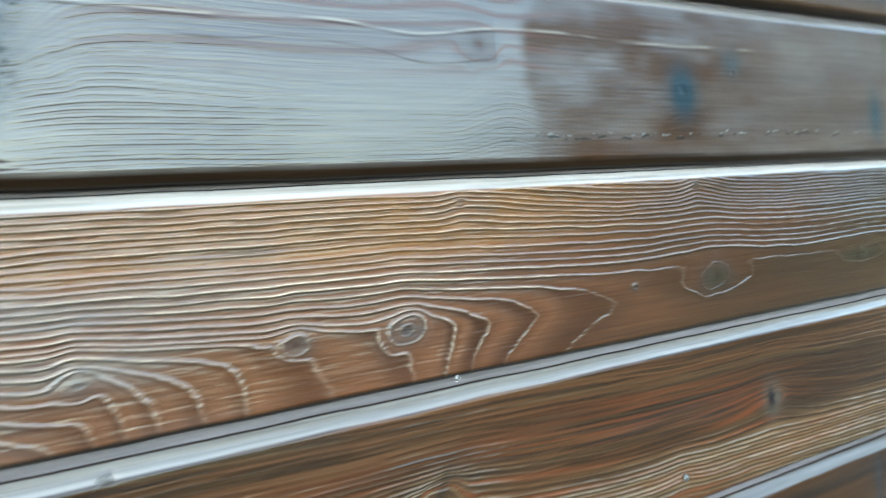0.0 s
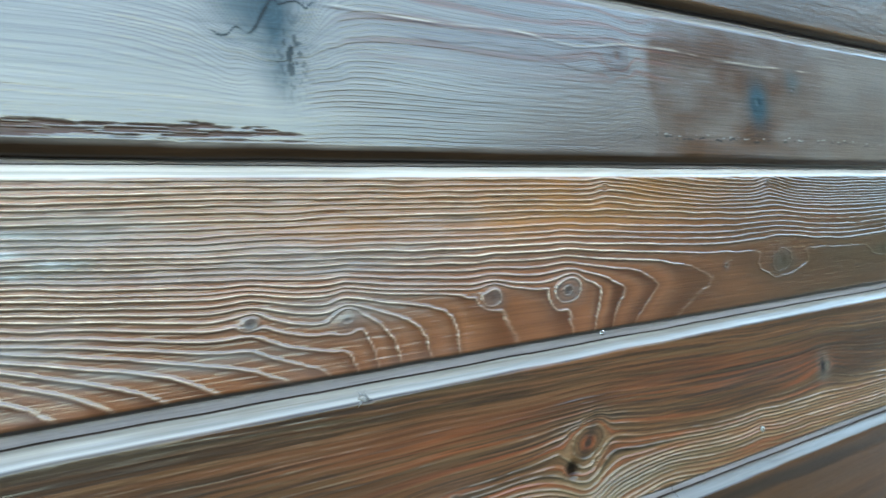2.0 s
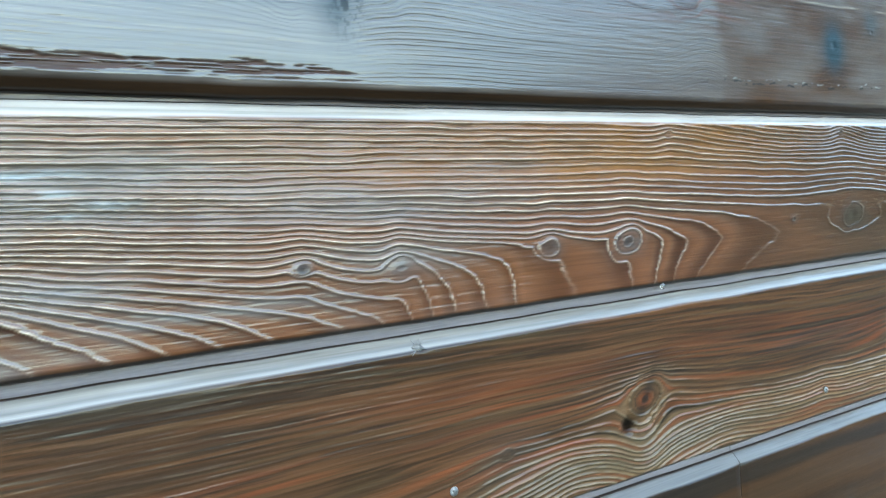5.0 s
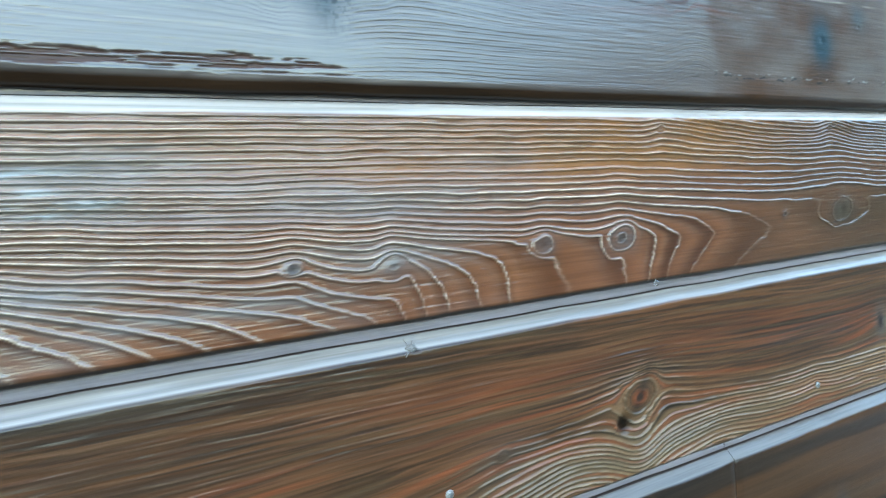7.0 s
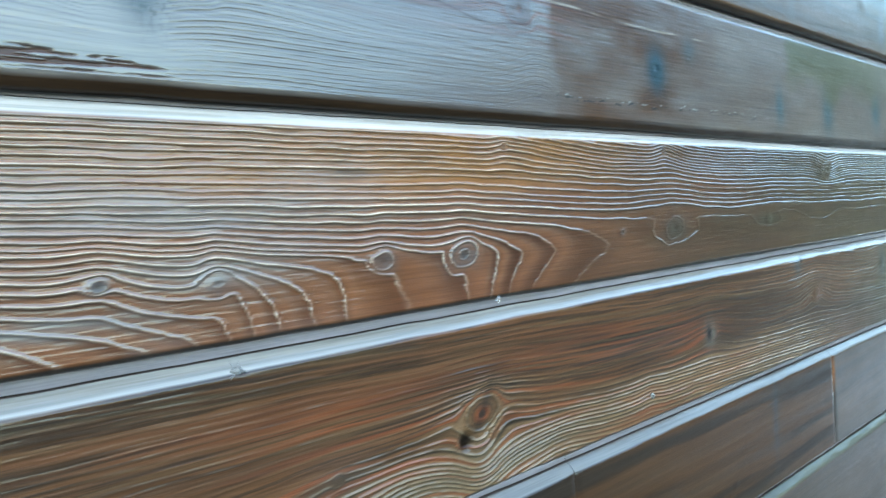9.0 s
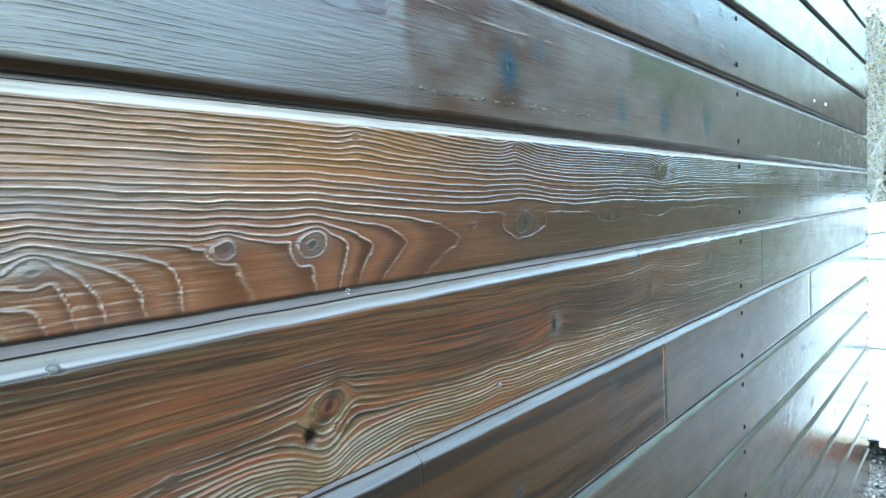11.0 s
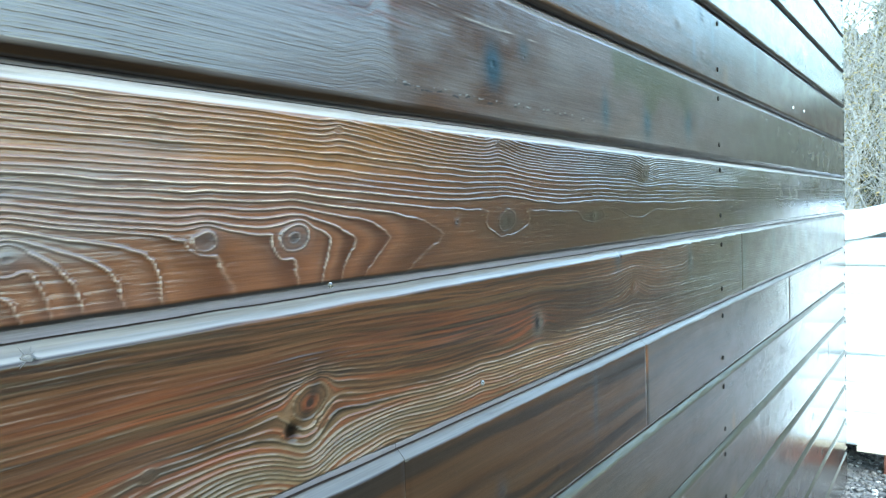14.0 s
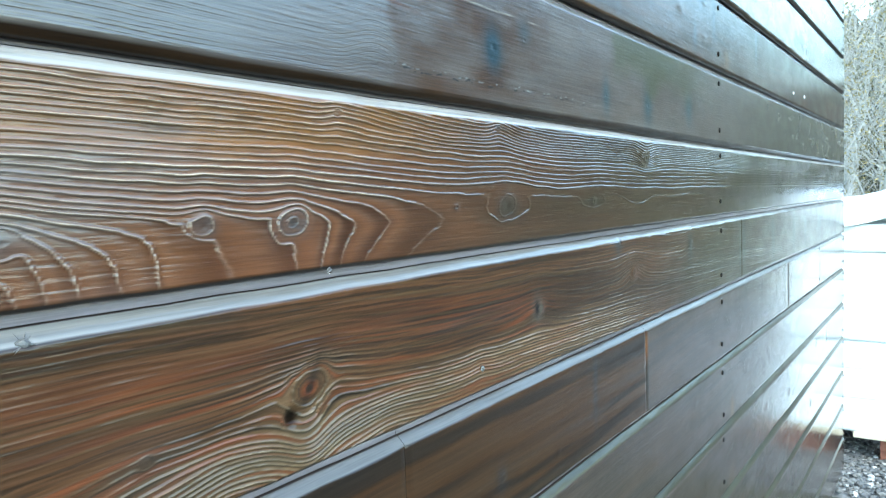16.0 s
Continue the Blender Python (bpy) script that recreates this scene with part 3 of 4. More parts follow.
def stains_upper(x, z, g):
    crack = np.exp(-((z - 0.105 + 0.16 * (x - 0.72)) / 0.0011) ** 2) * step(0.66, 0.69, x) * step(0.80, 0.76, x)
    crack = crack + np.exp(-((z - 0.055 + 0.10 * (x - 1.22)) / 0.0010) ** 2) * step(1.14, 1.17, x) * step(1.33, 1.27, x)
    return stains_far(x, z, g) + [((0.040, 0.056, 0.066), 0.8 * (spots(x, z, 1.08, 0.115, 0.014, 0.030) + spots(x, z, 1.04, 0.040, 0.012, 0.026) + spots(x, z, 0.80, 0.10, 0.010, 0.040) + spots(x, z, 1.55, 0.09, 0.012, 0.04) + spots(x, z, 1.17, 0.10, 0.012, 0.05) + spots(x, z, 0.66, 0.08, 0.010, 0.05)), 0.5),
                                  ((0.006, 0.007, 0.008), 1.2 * crack, 0.9)]


def splinters(x, z):
    """Torn fibres along the lower edge, thinning out to one side."""
    edge = 0.0105 * step(-0.20, -0.27, x) ** 0.5 + 0.0025 * step(-0.215, -0.24, x) * fbm(x, z * 0, 0.010, 1, 7, 3)
    torn = step(0.0012, -0.0004, z - edge) * step(0.0015, 0.0025, z) * step(-0.215, -0.235, x)
    return torn * step(0.02, 0.12, fbm(x + 0.6 * z, z, 0.030, 0.0010, 4, 4) + 0.02 + 0.10 * step(0.004, 0.009, z))


def knot_lift(x, z, knots):
    """How far the rings are lifted over the knots, and masks of the knots and their hearts."""
    lift, knot, heart = np.zeros_like(x), np.zeros_like(x), np.zeros_like(x)
    for kx, kz, r, up, left, right, reach in knots:
        dx, dz = x - kx, z - kz
        along = np.where(dx < 0, np.exp(-np.abs(dx / left) ** 1.7), np.exp(-np.abs(dx / right) ** 1.7))
        lift = lift + up * along * np.where(dz > 0, np.exp(-np.abs(dz / reach) ** 1.2), np.exp(-(dz / 0.022) ** 2))
        wob = 1 + 0.22 * fbm(x + kx, z, 0.02, 0.02, 409, 2)
        d2 = ((dx - 0.25 * dz) ** 2 / 1.8 + dz ** 2) / (r * wob) ** 2
        knot, heart = np.maximum(knot, np.exp(-d2 * 1.1)), np.maximum(heart, np.exp(-d2 * 9.0))
    return lift, knot, heart


def close_rings(n, x, z, knots, turns):
    """Rings run shut round the hearts of the knots."""
    for (kx, kz, r, *_), turn in zip(knots, turns):
        dx, dz = x - kx, z - kz
        wob = 1 + 0.20 * fbm(x + kx, z, 0.016, 0.016, 411, 2)
        d = np.sqrt((dx - 0.25 * dz) ** 2 / 1.9 + dz ** 2) / (r * wob)
        ring = np.exp(-((d - 1) / 0.2) ** 2)
        if ring.sum() < 1:
            continue
        mid = (n * ring).sum() / ring.sum()
        e = np.exp(-np.maximum(d - 0.75, 0) ** 2 * 6.0)
        n = n * (1 - e) + (mid + turn * (d - 1)) * e
    return n


def rings_knotty(x, z, spec):
    """Ring number: nearly level above, turning down one after another to the lower edge and round the large knots."""
    lift, knot, heart = knot_lift(x, z, spec["knots"])
    zz = z - lift + 0.0016 * fbm(x, z, 0.10, 0.03, 231, 2) + 0.0007 * fbm(x, z, 0.03, 0.012, 232, 2)
    # height of the rings at one section of the plank, their fall along it, and where each one reaches the lower edge
    base = np.array((-0.16, -0.064, -0.013, 0.021, 0.0485, 0.055, 0.073, 0.10, 0.14, 0.16))
    fall = np.array((0.60, 0.40, 0.227, 0.136, 0.068, 0.068, 0.045, 0.008, -0.004, -0.004))
    number = np.array((-2.0, 1, 4, 8, 12, 14, 18, 23.8, 33.0, 37.5))
    level = np.empty_like(x)
    for k in range(x.shape[1]):
        level[:, k] = np.interp(zz[:, k], base - fall * (min(max(x[0, k], -0.46), 0.30) + 0.2), number)
    level = level + 0.45 * np.maximum(level - 18, 0) * step(-0.05, 0.45, x)
    lean = np.clip(0.6 + 15 * (x - 0.035), 0.0, 2.4) * np.maximum(0.031 - z, 0) + 0.9 * step(-0.19, -0.25, x) * z
    ends = (-0.60, -0.418, -0.376, -0.350, -0.323, -0.297, -0.252, -0.222, -0.203, -0.188, -0.175, -0.152, -0.125, -0.104, -0.030, 0.030, 0.056, 0.098, 0.139, 0.24, 0.6, 2.0)
    turn = np.interp(x + lean + 0.003 * fbm(x, z, 0.03, 0.02, 233, 2), ends, (-4, *range(18), 17.95, 18.2, 18.5))
    turn = turn + 1.15 * (spots(x, z, 0.322, 0.040, 0.052, 0.017) + 0.6 * spots(x, z, 0.555, 0.040, 0.055, 0.010) + 0.8 * spots(x, z, 0.72, 0.045, 0.05, 0.012) + 0.12 * fbm(x, z, 0.11, 0.016, 236, 2) * step(0.20, 0.30, x))
    soft = 1.9
    n = 0.5 * (level + turn + np.sqrt((level - turn) ** 2 + soft * soft))
    return close_rings(n, x, z, spec["knots"], (0.6, 0.7, 0.7, 1.9, 0.7, 0.7, 0.4, 0.4, 0.1, 1.4)), knot, heart


def rings_fourth(x, z, spec):
    """Long level rings above; below, a bundle that climbs, dips under the dark hole and climbs again."""
    lift, knot, heart = knot_lift(x, z, spec["knots"])
    low = np.exp(-np.maximum(z - 0.02, 0) / 0.03)
    swell = 0.006 * np.exp(-((x + 0.065) / 0.045) ** 2) - 0.011 * np.exp(-((x - 0.006) / 0.026) ** 2) + 0.007 * np.exp(-((x - 0.11) / 0.05) ** 2) + 0.12 * np.clip(x + 0.07, -0.3, 0) + 0.004 * np.clip(x / 0.4, 0, 1)
    zz = z - lift - swell * low + 0.03 * x + 0.006 * fbm(x, z, 0.35, 0.06, 303, 3) + 0.0010 * fbm(x, z, 0.05, 0.015, 304, 2)
    n = np.interp(zz, (-0.08, 0.0, 0.045, 0.07, 0.18), (-20, 0, 11.5, 15.5, 39))
    return close_rings(n, x, z, spec["knots"], (0.1, 2.3, 1.2, 0.3, 0.4, 1.2, 1.0, 1.0)), knot, heart


# knots: along, up, radius, lift of the rings, reach before, behind, above
SPECS = {
    "top": dict(seed=101, lip=0.0092, brush=0.12, jitter=0.05, sheen=1.0, flow=lambda x, z: 0.026 * np.where(x < -0.245, np.exp(-np.abs((x + 0.245) / 0.060) ** 1.3), np.exp(-np.abs((x + 0.245) / 0.034) ** 1.6)) * np.clip(z / 0.075, 0, 1) + 0.012 * np.exp(-((x - 0.105) / 0.035) ** 2) * np.tanh((z - 0.088) / 0.02), tone="grey", period=0.0037, wander=0.012, relief=-0.00022, ridge=0.00028, crest=0.045, even=0.55, wear=lambda x, z: ((0.6 + 0.6 * step(0.06, 0.02, z)) * (1 - 0.6 * step(0.11, 0.16, x)) * (1 - 0.6 * step(0.12, 0.16, x)) + 1.3 * np.exp(-((x + 0.20) / 0.10) ** 2)) * (1 - 0.85 * np.exp(-((x + 0.243) / 0.022) ** 4) * step(0.058, 0.048, z)) * (0.35 + 0.75 * step(-0.35, 0.3, fbm(x, z, 0.13, 0.035, 107, 2))), band=0.75, bare=0.22, vary=0.18, stains=stains_top,
                knots=[(-0.245, 0.088, 0.022, -0.004, 0.10, 0.09, 0.07), (0.085, 0.088, 0.014, 0.012, 0.08, 0.06, 0.03), (0.300, 0.058, 0.010, 0.012, 0.03, 0.03, 0.03), (0.37, 0.076, 0.006, 0.006, 0.02, 0.02, 0.02),
                       (0.606, 0.036, 0.006, 0.006, 0.02, 0.03, 0.03), (0.776, 0.036, 0.007, 0.008, 0.02, 0.03, 0.03), (0.994, 0.048, 0.007, 0.008, 0.02, 0.03, 0.03)], knot_color=(0.035, 0.045, 0.05), knot_rise=0.15, pit=0.15,
                chip=splinters),
    "knotty": dict(seed=202, tone="brown", period=0.0050, rings=rings_knotty, matt=0.0, groove=0.9, brush=0.75, ridge=0.00070, crest=0.026, even=0.55,
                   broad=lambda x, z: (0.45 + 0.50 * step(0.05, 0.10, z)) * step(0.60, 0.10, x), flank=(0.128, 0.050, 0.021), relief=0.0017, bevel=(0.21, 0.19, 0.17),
                   wear=lambda x, z: (1 - 0.30 * step(0.10, 0.45, x)) * (0.85 + 0.35 * step(0.35, 0.0, x) + 0.20 * step(0.07, 0.11, z)) * (1 - 0.65 * step(1.0, 1.5, x)) * (1 - 0.5 * step(0.062, 0.050, z) * step(0.12, 0.17, x) * (1 - np.clip(1.6 * spots(x, z, 0.318, 0.042, 0.060, 0.026), 0, 1))) * (1 - 0.5 * step(0.016, 0.002, z)) * (1 - 0.22 * step(0.045, 0.025, z)),
                   band=1.0, bare=1.0, stains=stains_sheen_knotty,
                   knots=[(-0.271, 0.0395, 0.0055, 0.006, 0.016, 0.018, 0.020), (-0.204, 0.034, 0.0075, 0.011, 0.010, 0.022, 0.018), (-0.079, 0.037, 0.0085, 0.007, 0.012, 0.025, 0.018),
                          (0.001, 0.036, 0.0125, 0.010, 0.020, 0.030, 0.022), (0.220, 0.0415, 0.0040, 0.002, 0.02, 0.02, 0.02), (0.320, 0.040, 0.0155, 0.015, 0.070, 0.060, 0.045), (0.305, 0.124, 0.003, 0.006, 0.018, 0.030, 0.035),
                          (0.055, 0.122, 0.003, 0.004, 0.015, 0.05, 0.04), (0.555, 0.040, 0.006, 0.006, 0.08, 0.08, 0.03), (0.762, 0.104, 0.010, -0.012, 0.04, 0.05, 0.04)], pit=0.30, worn_knot=0.55, knot_dark=0.75, knot_color=(0.046, 0.041, 0.040), knot_rise=0.8),
    "fourth": dict(seed=303, sheen=0.55, matt=0.5, period=0.0042, rings=rings_fourth, ridge=0.0007, crest=0.04, even=0.35, brush=0.8,
                   broad=lambda x, z: (0.85 * step(0.060, 0.035, z) + 0.6 * spots(x, z, 0.01, 0.066, 0.05, 0.035)) * step(-0.20, -0.08, x) * step(0.8, 0.45, x), flank=(0.110, 0.066, 0.032), tone="dark", relief=0.00115,
                   wear=lambda x, z: 0.13 + 0.42 * step(0.4, 0.7, x) + 1.2 * spots(x, z, 0.01, 0.066, 0.05, 0.035) + 1.2 * step(0.060, 0.035, z) * step(-0.20, -0.08, x) * step(0.9, 0.5, x), band=1.0, bare=1.0, vary=0.5, stains=stains_fourth,
                   knots=[(-0.0095, 0.0435, 0.0065, -0.003, 0.03, 0.03, 0.02), (0.009, 0.060, 0.0170, 0.020, 0.05, 0.08, 0.03), (0.390, 0.068, 0.009, 0.012, 0.05, 0.06, 0.04), (-0.13, 0.046, 0.004, 0.006, 0.05, 0.06, 0.03), (0.256, 0.0235, 0.0025, 0.003, 0.02, 0.02, 0.02),
                          (0.700, 0.080, 0.011, 0.018, 0.05, 0.06, 0.04), (0.992, 0.100, 0.008, 0.012, 0.04, 0.04, 0.03), (-0.40, 0.02, 0.006, 0.01, 0.05, 0.06, 0.03)], pit=0.10, knot_dark=0.28, worn_knot=0.4,
                   dent=[(-0.0095, 0.0420, 0.0075, 0.0032), (0.256, 0.0235, 0.0026, 0.0006), (0.65, FACE_TOP + 0.002, 0.005, 0.0010), (-0.193, FACE_TOP + 0.003, 0.004, 0.0009)]),
    "fifth": dict(edge_gloss=0.5, seed=404, sheen=1.0, tone="plain", period=0.008, wander=0.020, relief=0.00018, wear=one, band=0.6, bare=0.2, vary=0.8, bevel=(0.080, 0.074, 0.070), stains=stains_haze_fifth,
                  knots=[(0.29, 0.045, 0.005, 0.006, 0.04, 0.04, 0.02), (0.43, 0.030, 0.003, 0.004, 0.03, 0.03, 0.02)], pit=0.8),
    "sixth": dict(edge_gloss=0.3, seed=505, sheen=1.0, tone="plain", period=0.006, wander=0.016, relief=0.00030, wear=one, band=0.6, bare=0.3, vary=0.6, bevel=(0.042, 0.040, 0.027), stains=stains_haze_low,
                  knots=[(1.01, 0.098, 0.010, 0.020, 0.12, 0.04, 0.03), (0.955, 0.068, 0.005, 0.01, 0.05, 0.04, 0.03), (1.19, 0.12, 0.004, 0.004, 0.02, 0.02, 0.02)], pit=0.4),
    "upper": dict(seed=606, lip=0.0075, sheen=0.60, tone="plain", period=0.006, wander=0.016, relief=0.00014, wear=one, band=0.6, bare=0.3, vary=0.6, stains=stains_upper,
                  knots=[(0.95, 0.075, 0.010, 0.016, 0.05, 0.06, 0.04), (1.10, 0.04, 0.007, 0.01, 0.04, 0.05, 0.03), (1.10, 0.115, 0.008, 0.01, 0.04, 0.05, 0.03), (0.62, 0.06, 0.008, 0.014, 0.05, 0.05, 0.03)], pit=0.4),
    "far": dict(edge_gloss=0.3, seed=707, tone="plain", period=0.007, wander=0.02, relief=0.00026, wear=one, band=0.55, bare=0.2, vary=0.5, bevel=(0.034, 0.032, 0.020), stains=stains_far, knots=[(0.9, 0.06, 0.01, 0.012, 0.06, 0.06, 0.03), (1.9, 0.09, 0.009, 0.012, 0.06, 0.06, 0.03)], pit=0.4),
}

wall = tagged(new("wall_south"), "outside wall of varnished dark brown tongue-and-groove planks", "wall", kind="structure")
bm = bmesh.new()
box(bm, WALL_START, WALL_END - 0.022, 0.031, 0.16, 0.09, 2.62)
part("backing", bm, INNER, wall)


def level(k):
    """Lower edge of the plank k rows above the knotty one."""
    return B3 + k * PITCH


GAP = 0.00025
COURSES = [
    (1, "top", [WALL_START, WALL_END], 0.0013, 0.00055),
    (0, "knotty", [WALL_START, WALL_END], 0.0016, 0.0005),
    (-1, "fourth", [WALL_START, 1.388, WALL_END], 0.0020, 0.0006),
    (-2, "fifth", [WALL_START, 0.124, 0.749, 1.95, WALL_END], 0.005, 0.0016),
    (-3, "sixth", [WALL_START, WALL_END], 0.006, 0.0018),
    (2, "upper", [WALL_START, WALL_END], 0.006, 0.0018),
]
planks = {}
for k, spec, cuts, dx, dz in COURSES:
    for a, b in zip(cuts, cuts[1:]):
        planks.setdefault(k, []).append(plank(wall, a + GAP, b - GAP, level(k), SPECS[spec], dx, dz))
for k in (*range(-8, -3), *range(3, 9)):
    spec = dict(SPECS["far"], seed=707 + 31 * k, lip=0.0075 if k > 0 else 0.0038, stains=stains_far if k > 0 else stains_haze_low)
    spec["knots"] = [(random.uniform(-0.5, 3.0), random.uniform(0.02, 0.11), random.uniform(0.006, 0.011), 0.012, 0.06, 0.06, 0.03) for _ in range(6)]
    planks[k] = [plank(wall, WALL_START, WALL_END, level(k), spec, 0.02, 0.005)]


def nail_mesh():
    bm = bmesh.new()
    bmesh.ops.create_cone(bm, cap_ends=True, segments=12, radius1=0.0054, radius2=0.0044, depth=0.0024, matrix=Matrix.Rotation(radians(90), 4, "X"))
    bmesh.ops.create_cone(bm, cap_ends=True, segments=8, radius1=0.0014, radius2=0.0014, depth=0.012, matrix=Matrix.Translation((0, 0.006, 0)) @ Matrix.Rotation(radians(90), 4, "X"))
    me = bpy.data.meshes.new("nail")
    bm.to_mesh(me)
    bm.free()
    me.materials.append(NAIL)
    return me


NAIL_MESH = nail_mesh()
for k, row in planks.items():
    for x in (1.205, 3.215, -0.95):
        for dz in (0.024, 0.119):
            owner = [p for p in row if min(v[0] for v in p.bound_box) < x < max(v[0] for v in p.bound_box)][0]
            nail = under(new("nail", NAIL_MESH), owner)
            nail.location = (x + random.uniform(-0.004, 0.004) - 0.015 * (k * PITCH), -0.0007, level(k) + dz + random.uniform(-0.003, 0.003))

def resin_scab(x, z, parent):
    """A star of torn fibres and dried resin on a bevelled edge."""
    rng = random.Random(5)
    bm = bmesh.new()
    for i in range(15):
        a = rng.uniform(0, 6.283)
        d = Vector((math.cos(a) * 1.5, 0.55 * math.sin(a) - 0.10, math.sin(a) * 0.7)).normalized()
        u = d.cross(Vector((0, 1, 0))).normalized()
        long, wide = rng.uniform(0.004, 0.009), rng.uniform(0.0008, 0.0014)
        ring = [bm.verts.new(c) for c in (u * wide, Vector((0, -wide, 0)), -u * wide, Vector((0, wide, 0)))]
        tip = bm.verts.new(d * long)
        for k in range(4):
            bm.faces.new((ring[k], ring[(k + 1) % 4], tip))
        bm.faces.new(ring[::-1])
    bmesh.ops.create_icosphere(bm, subdivisions=2, radius=0.0032, matrix=Matrix.Diagonal((1.5, 0.6, 0.8, 1)))
    for v in bm.verts:
        v.co += Vector((x, 0.0022, z)) + 0.0007 * noise.noise_vector(v.co * 700)
    part("resin_scab", bm, RESIN, parent, "dark star of torn fibres and dried resin")


def drop(x, z, parent, r=0.0021):
    """A hanging bead of rain water."""
    bm = bmesh.new()
    bmesh.ops.create_icosphere(bm, subdivisions=3, radius=r)
    for v in bm.verts:
        v.co.z *= 1.35 if v.co.z > 0 else 1.0
        v.co += Vector((x, 0.0006, z))
    part("water_drop", bm, WATER, parent, "clear hanging water drop", True)


resin_scab(-0.1955, level(-1) + FACE_TOP + 0.0015, planks[-1][0])
drop(0.038, level(0) - 0.0040, planks[0][0])
for x, z in ((0.258, -0.1305), (-0.176, -0.1215)):
    bm = bmesh.new()
    bmesh.ops.create_cone(bm, cap_ends=True, segments=14, radius1=0.0036, radius2=0.0029, depth=0.0014, matrix=Matrix.Translation((x, -0.0002, B3 + z)) @ Matrix.Rotation(radians(90), 4, "X"))
    bmesh.ops.create_icosphere(bm, subdivisions=1, radius=0.0012, matrix=Matrix.Translation((x - 0.0008, -0.0013, B3 + z + 0.0012)))
    part("pin", bm, PIN, planks[-1][0], "small bright metal pin head", True)

# two pale specks of paint on a plank
for x, z in ((2.043, 1.643), (2.235, 1.650)):
    bm = bmesh.new()
    bmesh.ops.create_icosphere(bm, subdivisions=2, radius=0.0045, matrix=Matrix.Translation((x, -0.001, z)) @ Matrix.Diagonal((1, 0.4, 1.1, 1)))
    part("speck", bm, SPECK, planks[2][0], "white paint speck", True)

# ---- the rest of the building ----
bm = bmesh.new()
box(bm, WALL_START, WALL_END - 0.05, 0.05, 0.16, -0.05, 0.095, 0.004)
tagged(part("plinth", bm, CONCRETE, None), "grey concrete plinth under the plank wall", "plinth", kind="structure")
bm = bmesh.new()
box(bm, WALL_END - 0.022, WALL_END - 0.002, 0.034, 2.9, 0.09, 2.62)
tagged(part("wall_east", bm, INNER, None), "plain dark timber end wall", "wall", kind="structure")
bm = bmesh.new()
box(bm, WALL_START, WALL_END - 0.03, 2.8, 2.9, 0.0, 2.62)
tagged(part("wall_north", bm, INNER, None), "plain dark timber back wall", "wall", kind="structure")
bm = bmesh.new()
box(bm, WALL_START - 0.1, WALL_START - 0.002, 0.034, 2.9, 0.0, 2.62)
tagged(part("wall_west", bm, INNER, None), "plain dark timber end wall", "wall", kind="structure")
bm = bmesh.new()
box(bm, WALL_START - 0.1, WALL_END, 0.034, 2.9, 2.69, 2.75)
tagged(part("roof", bm, INNER, None), "flat dark roof deck", "roof", kind="structure")

# ---- ground ----
n = 48
verts, faces = [], []
ring = [0.0, 1.0, 2, 3, 4, 5, 6, 8, 11, 16, 24, 40, 80, 200, 600, 2500]
for r in ring[1:]:
    for k in range(n):
        a = 2 * math.pi * k / n
        verts.append((r * math.cos(a) + 2, r * math.sin(a), 0.02 * noise.noise((r * math.cos(a) * 0.6, r * math.sin(a) * 0.6, 0)) - 0.015))
verts.append((2, 0, -0.015))
for i in range(len(ring) - 2):
    for k in range(n):
        q = (k + 1) % n
        faces.append((i * n + k, i * n + n + k, i * n + n + q, i * n + q))
faces += [(len(verts) - 1, k, (k + 1) % n) for k in range(n)]
tagged(new("ground", mesh_from("ground", verts, faces, EARTH, True)), "dark turf and soil round the building", "ground", kind="structure")
# runs on unseen past the corner, as pale ground for the planks to reflect
bm = bmesh.new()
bmesh.ops.create_grid(bm, x_segments=40, y_segments=40, size=1.0, matrix=Matrix.Translation((6.2, -0.4, 0.012)) @ Matrix.Diagonal((3.1, 1.7, 1, 1)))
for v in bm.verts:
    v.co.z += 0.006 * noise.noise(v.co * 4) - 0.02 * max(abs(v.co.x - 6.2) / 3.1, abs(v.co.y + 0.4) / 1.7) ** 8
tagged(part("gravel_bed", bm, GRAVEL, None), "grey gravel bed at the corner of the building, continued out of view", "gravel", kind="structure")


def pebbles(count, x0, x1, y0, y1, small, large):
    """Loose stones lying on the ground, joined."""
    bm = bmesh.new()
    bmesh.ops.create_icosphere(bm, subdivisions=1, radius=1)
    unit = np.array([v.co[:] for v in bm.verts])
    tris = np.array([[v.index for v in f.verts] for f in bm.faces])
    bm.free()
    co, fa = [], []
    for i in range(count):
        s = random.uniform(small, large) * random.choice((0.6, 0.8, 1.0, 1.3))
        p = unit * (1 + 0.28 * (np.random.rand(len(unit), 1) - 0.5)) * np.array((s * random.uniform(0.8, 1.4), s, s * random.uniform(0.45, 0.8)))
        a = random.uniform(0, 6.283)
        c, d = math.cos(a), math.sin(a)
        p = p @ np.array(((c, d, 0), (-d, c, 0), (0, 0, 1)))
        co.append(p + np.array((random.uniform(x0, x1), random.uniform(y0, y1), random.uniform(0.0, 0.016))))
        fa.append(tris + i * len(unit))
    return np.concatenate(co).tolist(), np.concatenate(fa).tolist()


co, fa = pebbles(17000, 3.15, 4.9, -2.0, 1.2, 0.006, 0.015)
tagged(new("gravel", mesh_from("gravel", co, fa, STONE)), "loose grey and pale gravel stones", "gravel", kind="stuff")

# ---- wrapped timber stack on bricks beyond the corner ----
SX, SY0, SY1 = 3.62, -0.32, 2.2


